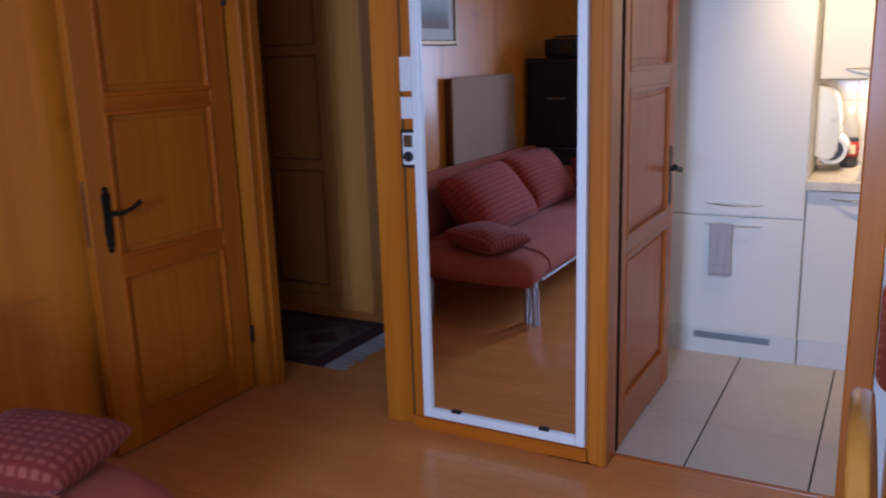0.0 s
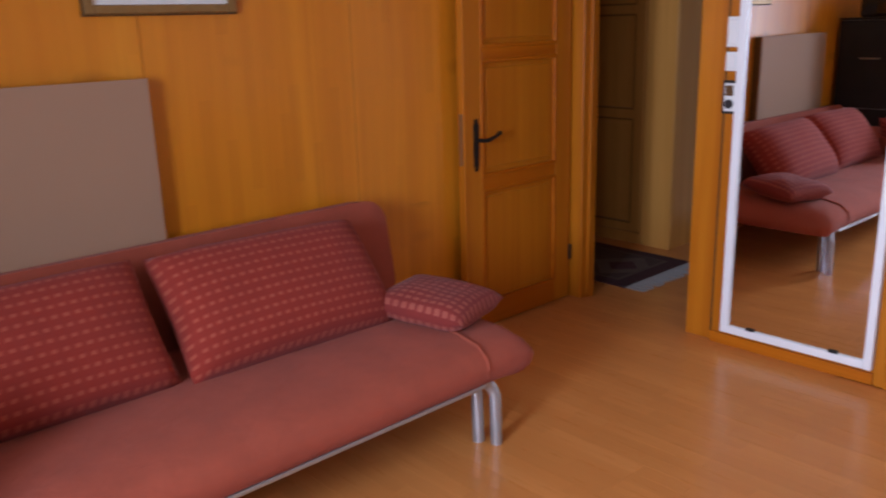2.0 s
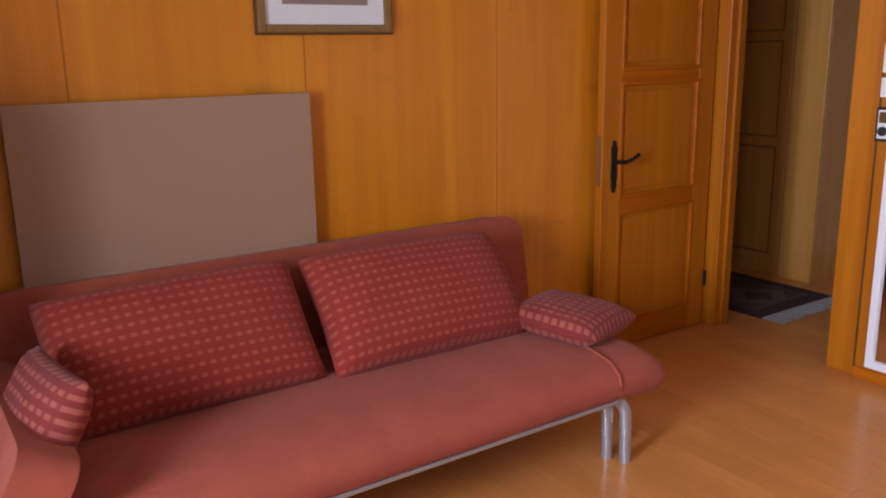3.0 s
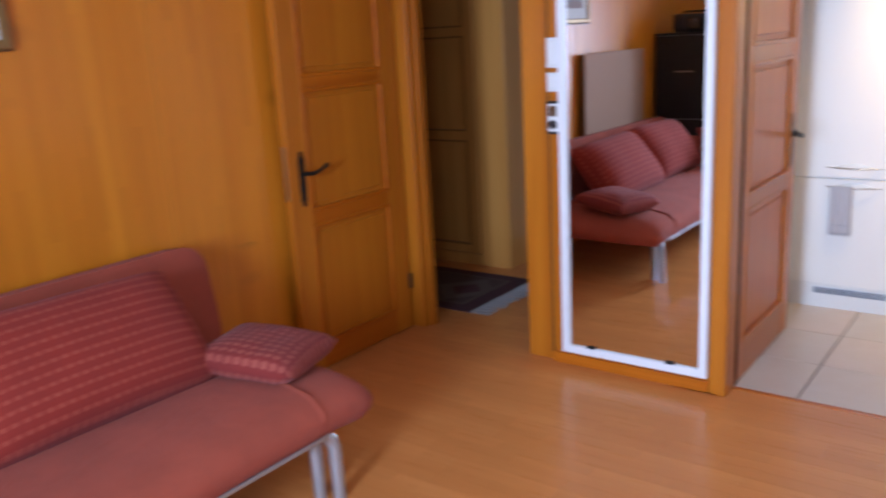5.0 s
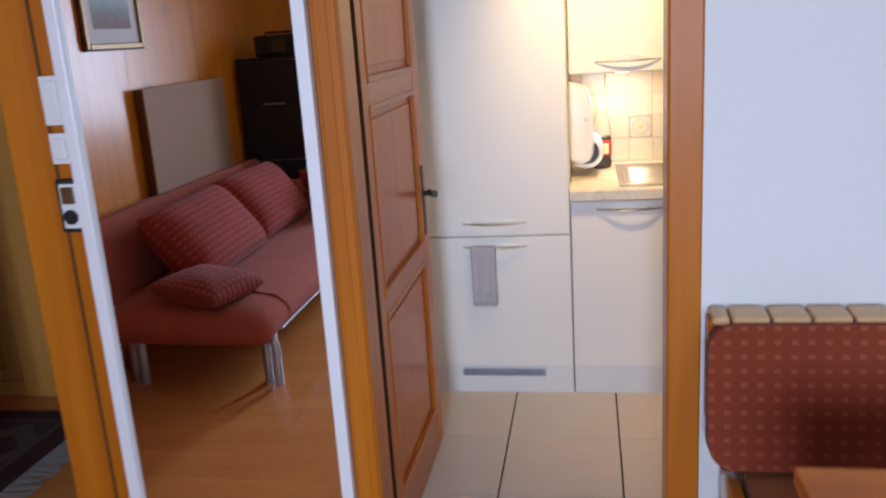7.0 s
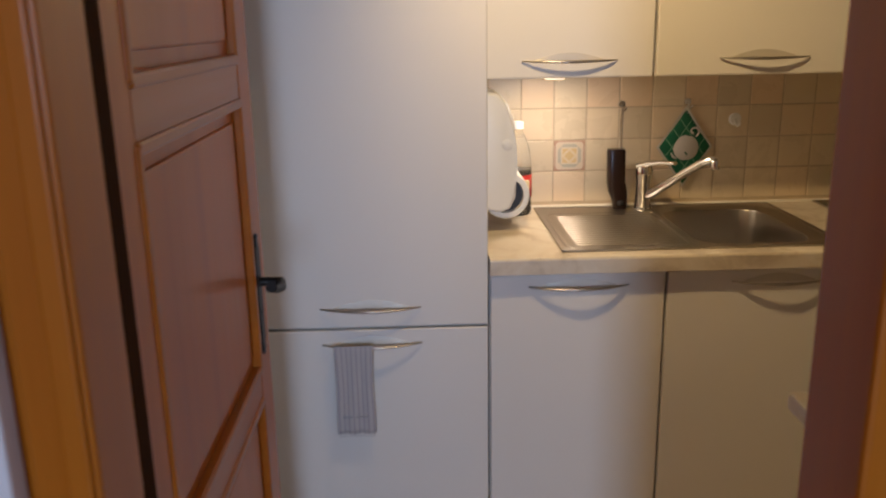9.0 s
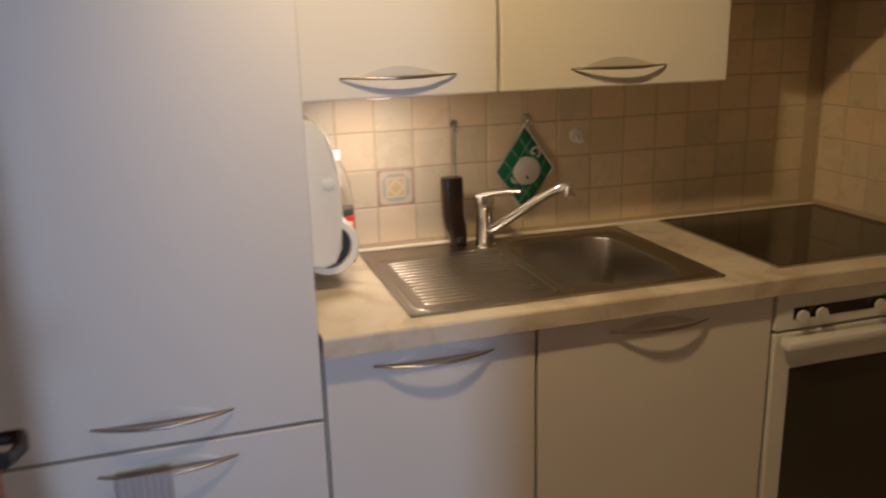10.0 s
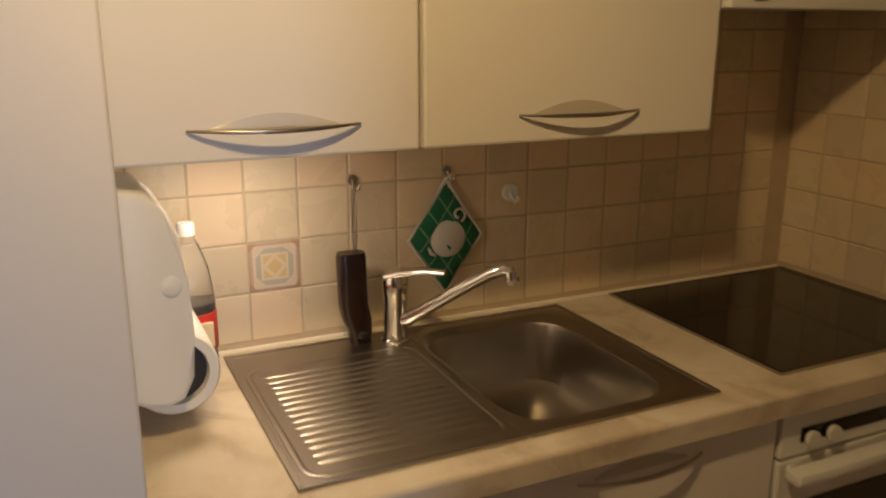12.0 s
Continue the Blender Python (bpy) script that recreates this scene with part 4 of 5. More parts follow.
def rug():
    x0, x1, y0, y1 = -3.55, -2.50, 3.265, 3.945
    t = thing("rug", ((x0 + x1) / 2, (y0 + y1) / 2, 0.0), "dark burgundy patterned rug with pale fringe on the hall floor", "rug")
    bm = B()
    uv = bm.loops.layers.uv.new("UVMap")
    n = 14
    vs = [[bm.verts.new((x0 + (x1 - x0) * i / n, y0 + (y1 - y0) * j / n, 0.010 + 0.002 * noise.noise(Vector((i * 0.6, j * 0.6, 3))))) for j in range(n + 1)] for i in range(n + 1)]
    for i in range(n):
        for j in range(n):
            f = bm.faces.new((vs[i][j], vs[i + 1][j], vs[i + 1][j + 1], vs[i][j + 1]))
            for loop, (a, b) in zip(f.loops, ((i, j), (i + 1, j), (i + 1, j + 1), (i, j + 1))):
                loop[uv].uv = (a / n, b / n)
    box(bm, x0, x1, y0, y1, 0.0, 0.0075)
    part("woven_field", bm, RUG, t)
    bm = B()
    rnd = random.Random(5)
    y = y0 + 0.006
    while y < y1:
        a = rnd.uniform(-0.03, 0.03)
        sweep(bm, [(x1 - 0.004, y, 0.007), (x1 + 0.05, y + a * 0.4, 0.005), (x1 + rnd.uniform(0.09, 0.125), y + a, 0.004)], [0.004, 0.0045, 0.003], 5)
        y += 0.0095
    tagged(part("fringe", bm, FRINGE, t, "pale grey fringe"), kind="stuff")


rug()


# ---- kitchen ----
FRONT, TOPZ = 4.17, 0.882


def bow_handle(parent, xa, xb, y, z, label="satin metal bow handle"):
    """A slim bow bar standing out from the door, with a thin pale lens-shaped plate on the door behind it."""
    n = 18
    pts, rad, rows = [], [], []
    bm = B()
    for k in range(n + 1):
        f = k / n
        s = math.sin(math.pi * f)
        x = xa + (xb - xa) * f
        out = 0.003 + 0.027 * s ** 0.8
        pts.append((x, y - out, z - 0.002 * s))
        rad.append(0.0022 + 0.0030 * s)
        x = xa + (xb - xa) * (0.13 + 0.74 * f)
        row = [(x, y - 0.0030, z - 0.002), (x, y - 0.0026, z + 0.001 + 0.010 * s), (x, y - 0.0012, z + 0.002 + 0.019 * s)]
        rows.append([bm.verts.new(q) for q in row] + [bm.verts.new((q[0], y - 0.0003, q[2])) for q in row])
    for a, b in zip(rows, rows[1:]):
        for q, r in ((0, 1), (1, 2), (4, 3), (5, 4), (3, 0), (2, 5)):
            bm.faces.new((a[q], b[q], b[r], a[r]))
    bar = part("handle", sweep(B(), pts, rad, 10, 0.8), SATIN, parent, label, smooth=50) if parent.parent is None or parent.parent.parent is None else None
    plate = part("handle_plate", bm, PALE_NICKEL, parent, "thin pale lens-shaped plate", smooth=50)
    return bar, plate


def tall_cabinet():
    x0, x1 = -1.063, -0.462
    t = thing("tall_cabinet", ((x0 + x1) / 2, 4.45, 0), "tall cream-white built-in fridge cabinet beside the worktop", "cabinet")
    part("body", boxes((x0, x1, FRONT + 0.021, KN - 0.002, 0.135, 2.10), bev=0.002), LACQUER, t)
    part("plinth", boxes((x0, x1 - 0.002, 4.212, 4.228, 0.0, 0.1345)), LACQUER, t)
    d = part("door", boxes((x0 + 0.002, x1 - 0.002, FRONT, FRONT + 0.020, 0.704, 2.098), bev=0.0035), LACQUER, t)
    bow_handle(d, -0.895, -0.637, FRONT, 0.757)
    d = part("door", boxes((x0 + 0.002, x1 - 0.002, FRONT, FRONT + 0.020, 0.139, 0.697), bev=0.0035), LACQUER, t)
    bow_handle(d, -0.895, -0.637, FRONT, 0.659)
    v = part("vent", boxes((-0.935, -0.580, 4.205, 4.2118, 0.078, 0.112), bev=0.002), VENT_GREY, t, "grey slotted air vent")
    for k in range(4):
        part("slat", boxes((-0.928, -0.587, 4.2025, 4.2045, 0.082 + k * 0.0075, 0.0843 + k * 0.0075)), BLACK_PLASTIC, v)


tall_cabinet()


def base_cabinet(x0, x1, ha, hb, label):
    t = thing("base_cabinet", ((x0 + x1) / 2, 4.45, 0), label, "cabinet", "kitchen base cabinets")
    part("body", boxes((x0, x1, FRONT + 0.021, KN - 0.03, 0.135, 0.66), (x0, x0 + 0.016, FRONT + 0.021, KN - 0.03, 0.66, 0.838), (x1 - 0.016, x1, FRONT + 0.021, KN - 0.03, 0.66, 0.838)), LACQUER, t)
    part("plinth", boxes((x0 + 0.001, x1 - 0.001, 4.212, 4.228, 0.0, 0.1345)), LACQUER, t)
    d = part("door", boxes((x0 + 0.002, x1 - 0.002, FRONT, FRONT + 0.020, 0.139, 0.834), bev=0.0035), LACQUER, t)
    bow_handle(d, ha, hb, FRONT, 0.802)


base_cabinet(-0.459, -0.003, -0.359, -0.101, "narrow cream-white base cabinet below the draining board")
base_cabinet(0.000, 0.598, 0.168, 0.420, "wide cream-white base cabinet below the sink bowl")

BX0, BX1, BY0, BY1 = 0.105, 0.425, 4.245, 4.660  # sink bowl


def worktop():
    bm = B()
    x0, x1, y0, y1, z0, z1 = -0.460, KE - 0.002, 4.148, KN - 0.010, 0.842, TOPZ
    for r in ((x0, BX0 - 0.012, y0, y1), (BX1 + 0.012, x1, y0, y1), (BX0 - 0.012, BX1 + 0.012, y0, BY0 - 0.012), (BX0 - 0.012, BX1 + 0.012, BY1 + 0.012, y1)):
        box(bm, *r, z0, z1)
    bmesh.ops.remove_doubles(bm, verts=bm.verts, dist=1e-5)
    tagged(part("worktop", bm, WORKTOP), "cream marbled laminate worktop over the base cabinets", "worktop")
    sweep(bmr := B(), [(x0, y0 + 0.004, z1 - 0.006), (x1, y0 + 0.004, z1 - 0.006)], 0.0085, 10)
    box(bmr, x0, x1, y0 - 0.0045, y0 - 0.0005, z0, z1 - 0.006)
    part("front_edge", bmr, WORKTOP, bpy.data.objects["worktop"], smooth=50)
    structure("sealing_strip", sweep(B(), [(-0.46, KN - 0.011, TOPZ + 0.002), (KE - 0.01, KN - 0.011, TOPZ + 0.002)], 0.0060, 8), SEALANT, "white sealing strip behind the worktop", "trim")


worktop()


def sink():
    t = thing("sink", (0.11, 4.46, TOPZ), "stainless steel inset sink with ribbed draining board", "sink")
    z = TOPZ + 0.0045
    sx0, sx1, sy0, sy1 = -0.268, 0.484, 4.203, 4.722
    xm = 0.095
    bm = B()
    # rim plate over the draining side
    box(bm, sx0, xm, sy0, sy1, TOPZ + 0.0002, z, 0.0015, 1)
    # rim round the bowl, then the bowl itself as rings from rim to drain
    cx, cy = (BX0 + BX1) / 2, (BY0 + BY1) / 2
    N = 96

    def rect(k):
        a = 2 * math.pi * (k + 0.5) / N
        c, s = math.cos(a), math.sin(a)
        f = 1 / max(abs(c), abs(s))
        u, v = c * f, s * f
        return ((xm if u < 0 else sx1) * abs(u) + cx * (1 - abs(u)), (sy0 if v < 0 else sy1) * abs(v) + cy * (1 - abs(v)))

    def lip(grow, zz):
        out = []
        for k in range(N):
            a = 2 * math.pi * (k + 0.5) / N
            c, s = math.cos(a), math.sin(a)
            out.append(bm.verts.new((cx + 0.016 + (0.178 + grow) * math.copysign(abs(c) ** 0.36, c), cy + 0.008 + (0.2255 + grow) * math.copysign(abs(s) ** 0.36, s), zz)))
        return out

    def ring(grow, zz, e):
        out = []
        for k in range(N):
            a = 2 * math.pi * (k + 0.5) / N
            c, s = math.cos(a), math.sin(a)
            out.append(bm.verts.new((cx + ((BX1 - BX0) / 2 + grow) * math.copysign(abs(c) ** (2 / e), c), cy + ((BY1 - BY0) / 2 + grow) * math.copysign(abs(s) ** (2 / e), s), zz)))
        return out
    low = [bm.verts.new((*rect(k), TOPZ + 0.0002)) for k in range(N)]
    outer = [bm.verts.new((*rect(k), z)) for k in range(N)]
    rings = [low, outer, lip(0.004, z), lip(0.0, z - 0.0012), lip(-0.004, z - 0.0035), ring(0.006, z - 0.0045, 5), ring(0.002, z - 0.006, 5), ring(0.0, z - 0.011, 5), ring(-0.006, z - 0.07, 5), ring(-0.014, z - 0.13, 4.6), ring(-0.034, z - 0.150, 4), ring(-0.075, z - 0.156, 3), ring(-0.108, z - 0.158, 2)]
    for a, b in zip(rings, rings[1:]):
        for k in range(N):
            bm.faces.new((a[k], a[(k + 1) % N], b[(k + 1) % N], b[k]))
    bm.faces.new(rings[-1])
    part("basin", bm, STEEL, t, smooth=40)
    part("drain", lathe(B(), [(0.038, z - 0.1565), (0.038, z - 0.154), (0.020, z - 0.153)], (cx, cy, 0), 24), CHROME, t, smooth=40)
    part("rim", boxes((sx0 - 0.001, sx0 + 0.008, sy0, sy1, z - 0.001, z + 0.002), (sx1 - 0.008, sx1 + 0.001, sy0, sy1, z - 0.001, z + 0.002), (sx0, sx1, sy0 - 0.001, sy0 + 0.008, z - 0.001, z + 0.002), (sx0, sx1, sy1 - 0.008, sy1 + 0.001, z - 0.001, z + 0.002), bev=0.001), STEEL, t)
    border = [(-0.083 + px, 4.428 + py, z - 0.0008) for px, py in rounded(0.330, 0.410, 0.035, 8)]
    part("drain_border", sweep(B(), border + border[:2], 0.0065, 12, 0.34), STEEL, t, smooth=60)
    for k in range(15):
        y = 4.262 + k * 0.0238
        part("drain_rib", sweep(B(), [(-0.228, y, z - 0.003), (-0.212, y, z - 0.0005), (0.050, y, z - 0.0005), (0.072, y, z - 0.003)], [0.0060, 0.0085, 0.0085, 0.0060], 14, 0.36), STEEL, t, smooth=60)


sink()


def tap():
    x, y, z = 0.064, 4.668, TOPZ + 0.0045
    t = thing("tap", (x, y, z), "chrome single-lever mixer tap on the sink", "tap")
    part("body", lathe(B(), [(0.030, 0.0), (0.030, 0.006), (0.026, 0.010), (0.0245, 0.05), (0.0245, 0.098), (0.0265, 0.102), (0.0265, 0.128), (0.020, 0.142), (0.004, 0.146)], (x, y, z), 24), CHROME, t, smooth=40)
    d = Vector((0.150, -0.205, 0)).normalized()
    pts, rad = [], []
    for s, h, r in ((0.005, 0.046, 0.015), (0.03, 0.052, 0.015), (0.08, 0.086, 0.0135), (0.15, 0.134, 0.0125), (0.21, 0.172, 0.012), (0.238, 0.184, 0.012), (0.252, 0.180, 0.0125)):
        pts.append((x + d.x * s, y + d.y * s, z + h))
        rad.append(r)
    part("spout", sweep(B(), pts, rad, 14), CHROME, t, smooth=50)
    tip = pts[-1]
    part("aerator", lathe(B(), [(0.0125, -0.022), (0.0135, -0.016), (0.0135, 0.0), (0.011, 0.004)], tip, 18), CHROME, t, smooth=40)
    part("lever", sweep(B(), [(x - 0.012, y + 0.008, z + 0.136), (x + d.x * 0.02, y + d.y * 0.02, z + 0.146), (x + d.x * 0.07, y + d.y * 0.07, z + 0.156), (x + d.x * 0.115, y + d.y * 0.115, z + 0.158)], [0.021, 0.019, 0.013, 0.010], 14, 0.55), CHROME, t, smooth=50)


tap()


def hob():
    t = thing("hob", (0.92, 4.48, TOPZ), "black ceramic glass hob set in the worktop", "hob")
    part("trim", boxes((0.639, 1.194, 4.213, 4.217, TOPZ, TOPZ + 0.005), (0.639, 1.194, 4.735, 4.739, TOPZ, TOPZ + 0.005), (0.639, 0.643, 4.217, 4.735, TOPZ, TOPZ + 0.005), (1.190, 1.194, 4.217, 4.735, TOPZ, TOPZ + 0.005)), SATIN, t, "thin metal edge trim")
    part("glass", boxes((0.643, 1.190, 4.217, 4.735, TOPZ + 0.0006, TOPZ + 0.006), bev=0.002), BLACK_GLASS, t)


hob()


def oven():
    x0, x1 = 0.602, 1.197
    t = thing("oven", (0.9, 4.45, 0), "white built-in oven with smoked glass door", "oven")
    part("body", boxes((x0, x1, FRONT + 0.02, KN - 0.04, 0.135, 0.84)), WHITE_PLASTIC, t)
    part("plinth", boxes((x0 + 0.001, x1, 4.212, 4.2285, 0.0, 0.1345)), LACQUER, t)
    p = part("control_panel", boxes((x0 + 0.003, x1 - 0.002, FRONT - 0.004, FRONT + 0.0195, 0.742, 0.836), bev=0.004), WHITE_PLASTIC, t)
    part("display_strip", boxes((0.652, 1.150, FRONT - 0.0065, FRONT - 0.0035, 0.768, 0.797), bev=0.001), BLACK_GLASS, p, "glossy black strip")
    for x in (0.668, 0.722, 0.895, 0.945, 1.06, 1.115):
        part("knob", lathe(B(), [(0.016, -0.010), (0.016, -0.003), (0.014, 0.0)], (x, FRONT - 0.012, 0.778), 20, "y"), WHITE_PLASTIC, p, smooth=40)
    d = part("door", boxes((x0 + 0.003, x1 - 0.002, FRONT - 0.004, FRONT + 0.0195, 0.145, 0.736), bev=0.005), WHITE_PLASTIC, t)
    part("window", boxes((x0 + 0.050, x1 - 0.050, FRONT - 0.0075, FRONT - 0.0035, 0.215, 0.645), bev=0.002), OVEN_GLASS, d, "smoked oven glass")
    part("handle", boxes((x0 + 0.008, x1 - 0.008, FRONT - 0.050, FRONT - 0.012, 0.706, 0.730), (x0 + 0.02, x0 + 0.06, FRONT - 0.014, FRONT - 0.003, 0.706, 0.730), (x1 - 0.06, x1 - 0.02, FRONT - 0.014, FRONT - 0.003, 0.706, 0.730), bev=0.008), WHITE_PLASTIC, d, smooth=40)


oven()


def wall_cabinet(x0, x1, ha, hb, label):
    t = thing("wall_cabinet", ((x0 + x1) / 2, 4.58, 1.31), label, "cabinet", "kitchen wall cabinets")
    part("body", boxes((x0, x1, 4.421, KN - 0.012, 1.322, 2.05)), LACQUER, t)
    d = part("door", boxes((x0 + 0.0015, x1 - 0.0015, 4.400, 4.420, 1.312, 2.05), bev=0.0045), LACQUER, t)
    bow_handle(d, ha, hb, 4.400, 1.358)


wall_cabinet(-0.459, 0.004, -0.352, -0.097, "narrow cream wall cabinet over the draining board")
wall_cabinet(0.008, 0.598, 0.180, 0.424, "wide cream wall cabinet over the sink")
t = thing("extractor_hood", (0.9, 4.55, 1.535), "white slide-out extractor hood above the hob", "hood")
part("body", boxes((0.604, 1.160, 4.43, KN - 0.012, 1.537, 1.62)), LACQUER, t)
part("front_panel", boxes((0.604, 1.160, 4.385, 4.428, 1.532, 1.572), bev=0.004), WHITE_PLASTIC, t)
part("switch", boxes((0.66, 0.69, 4.3825, 4.386, 1.545, 1.556)), GREY_PLASTIC, t)
part("cabinet_front", boxes((0.604, 1.160, 4.40, 4.429, 1.576, 2.05), bev=0.004), LACQUER, t)
part("cabinet_body", boxes((0.604, 1.160, 4.43, KN - 0.012, 1.621, 2.05)), LACQUER, t)

t = thing("puck_lamp", (-0.24, 4.54, 1.322), "small round lamp under the wall cabinet", "lamp")
part("housing", lathe(B(), [(0.036, 0.0), (0.036, 0.012), (0.030, 0.016)], (-0.24, 4.54, 1.305), 24), SATIN, t)
part("diffuser", lathe(B(), [(0.028, 0.0), (0.028, 0.004)], (-0.24, 4.54, 1.3005), 24), LAMP_GLASS, t, "glowing diffuser")
t = thing("ceiling_spot", (LAMP[0], LAMP[1], CEIL), "small white spotlight on a stem below the kitchen ceiling", "lamp")
part("canopy", lathe(B(), [(0.012, 0.0), (0.050, 0.010), (0.045, 0.030)], (LAMP[0], LAMP[1], CEIL - 0.031), 24), WHITE_PLASTIC, t)
part("stem", sweep(B(), [(LAMP[0], LAMP[1], CEIL - 0.02), (LAMP[0], LAMP[1], LAMP[2] + 0.06)], 0.006, 8), WHITE_PLASTIC, t)
bm = lathe(B(), [(0.030, 0.075), (0.040, 0.060), (0.048, -0.010), (0.044, -0.010), (0.036, 0.052), (0.012, 0.058)], (0, 0, 0), 28)
bm.transform(look(LAMP, (0.16, 4.45, 1.12)))
part("shade", bm, WHITE_PLASTIC, t, "white metal cone shade", smooth=50)


def side_counter():
    t = thing("side_counter", (0.5, 3.18, 0), "low white kitchen counter with marbled top inside the doorway", "counter")
    part("body", boxes((-0.02, KE - 0.012, KS + 0.012, 3.335, 0.10, 0.841), bev=0.003), LACQUER, t)
    part("plinth", boxes((0.0, KE - 0.012, KS + 0.012, 3.30, 0.0, 0.0995)), LACQUER, t)
    part("top", boxes((-0.045, KE - 0.012, KS + 0.012, 3.365, 0.842, 0.872), bev=0.005), WORKTOP, t)


side_counter()


def hand_towel():
    bm = B()
    uv = bm.loops.layers.uv.new("UVMap")
    x0, x1 = -0.864, -0.762
    nu, nv = 18, 26
    rows = []
    for j in range(nv + 1):
        s = -0.11 + 0.36 * j / nv
        row = []
        for i in range(nu + 1):
            f = i / nu
            w = 1 - 0.05 * math.sin(math.pi * min(1, abs(s) / 0.2))
            x = (x0 + x1) / 2 + (f - 0.5) * (x1 - x0) * w
            rip = 0.003 * math.sin(f * 15 + s * 6) * min(1, abs(s) * 12)
            if s < 0:
                p = (x, FRONT - 0.016, 0.664 + s)
            else:
                p = (x, FRONT - 0.040 - rip + 0.012 * min(1, s * 4), 0.668 - s)
            row.append(bm.verts.new(p))
        rows.append(row)
    for j in range(nv):
        for i in range(nu):
            f = bm.faces.new((rows[j][i], rows[j][i + 1], rows[j + 1][i + 1], rows[j + 1][i]))
            for loop, (a, b) in zip(f.loops, ((i, j), (i + 1, j), (i + 1, j + 1), (i, j + 1))):
                loop[uv].uv = (b / nv * 0.36, a / nu * 0.10)
    t = thing("hand_towel", (-0.81, FRONT - 0.03, 0.42), "thin grey striped towel hanging over a cabinet handle", "towel")
    ob = part("cloth", bm, TOWEL_CLOTH, t, smooth=80)
    sol = ob.modifiers.new("thick", 'SOLIDIFY')
    sol.thickness, sol.offset = 0.003, 0.0
    part("hem", boxes((-0.848, -0.772, FRONT - 0.034, FRONT - 0.030, 0.466, 0.469)), GREY_PLASTIC, t, "darker woven band")
    bm = B()
    for k in range(18):
        x = -0.857 + k * 0.0052
        sweep(bm, [(x, FRONT - 0.030, 0.424), (x + 0.001, FRONT - 0.029, 0.408)], 0.0012, 4)
    tagged(part("fringe", bm, TOWEL_CLOTH, t), kind="stuff")


hand_towel()


def towel_holder():
    """Dispenser with its paper roll, fixed to the side of the tall cabinet."""
    t = thing("paper_towel_holder", (-0.40, 4.46, 0.91), "white plastic kitchen roll holder on the cabinet side", "holder")
    bm = B()
    ol = [(-0.4615, 0.962), (-0.435, 0.947), (-0.405, 0.944), (-0.380, 0.953), (-0.364, 0.985), (-0.360, 1.05), (-0.364, 1.14), (-0.371, 1.205), (-0.386, 1.243), (-0.412, 1.272), (-0.4615, 1.284)]
    slab(bm, ol, Matrix(((1, 0, 0, 0), (0, 0, 1, 4.410), (0, 1, 0, 0), (0, 0, 0, 1))), 0.20, 0.012)
    part("case", bm, WHITE_PLASTIC, t, smooth=40)
    part("button", lathe(B(), [(0.011, -0.004), (0.015, -0.002), (0.015, 0.004)], (-0.388, 4.4095, 1.135), 20, "y"), WHITE_PLASTIC, t, smooth=40)
    bm = B()
    n = 36
    rings = []
    for r, y in ((0.067, 4.640), (0.067, 4.438), (0.064, 4.434), (0.050, 4.434), (0.048, 4.450)):
        rings.append([bm.verts.new((-0.389 + r * math.cos(2 * math.pi * k / n), y, 0.988 + r * math.sin(2 * math.pi * k / n))) for k in range(n)])
    for a, b in zip(rings, rings[1:]):
        for k in range(n):
            bm.faces.new((a[k], a[(k + 1) % n], b[(k + 1) % n], b[k]))
    bm.faces.new(rings[0])
    part("roll", bm, WHITE_PLASTIC, t, "white roll in its ring", smooth=40)
    # solid black plug, paints the darkness inside the roll's hollow
    part("roll_core", lathe(B(), [(0.0478, 4.447), (0.0478, 4.60)], (-0.389, 0, 0.988), 24, "y"), BLACK_PLASTIC, t, "black plug standing in for the shaded hollow core")


towel_holder()


def bottle():
    x, y, z = -0.327, 4.672, TOPZ
    t = thing("drink_bottle", (x, y, z), "nearly empty clear drink bottle with red label", "bottle")
    part("shell", lathe(B(), [(0.034, 0.0), (0.041, 0.008), (0.042, 0.02), (0.040, 0.05), (0.042, 0.07), (0.042, 0.14), (0.039, 0.17), (0.034, 0.205), (0.022, 0.240), (0.014, 0.258), (0.0135, 0.268)], (x, y, z), 28), CLEAR, t, smooth=50)
    part("drink", lathe(B(), [(0.033, 0.002), (0.0395, 0.010), (0.0385, 0.05), (0.0385, 0.142)], (x, y, z), 28), COLA, t, "dark drink", smooth=50)
    part("label", lathe(B(), [(0.0425, 0.055), (0.0432, 0.056), (0.0432, 0.124), (0.0425, 0.125)], (x, y, z), 28), RED_LABEL, t, "red wrap-around label", smooth=50)
    part("label_patch", boxes((x + 0.004, x + 0.030, y - 0.0445, y - 0.036, z + 0.066, z + 0.112), bev=0.002), CREAM_LABEL, t)
    part("cap", lathe(B(), [(0.0155, 0.264), (0.0155, 0.284), (0.013, 0.287)], (x, y, z), 20), WHITE_PLASTIC, t, "white screw cap", smooth=40)


bottle()


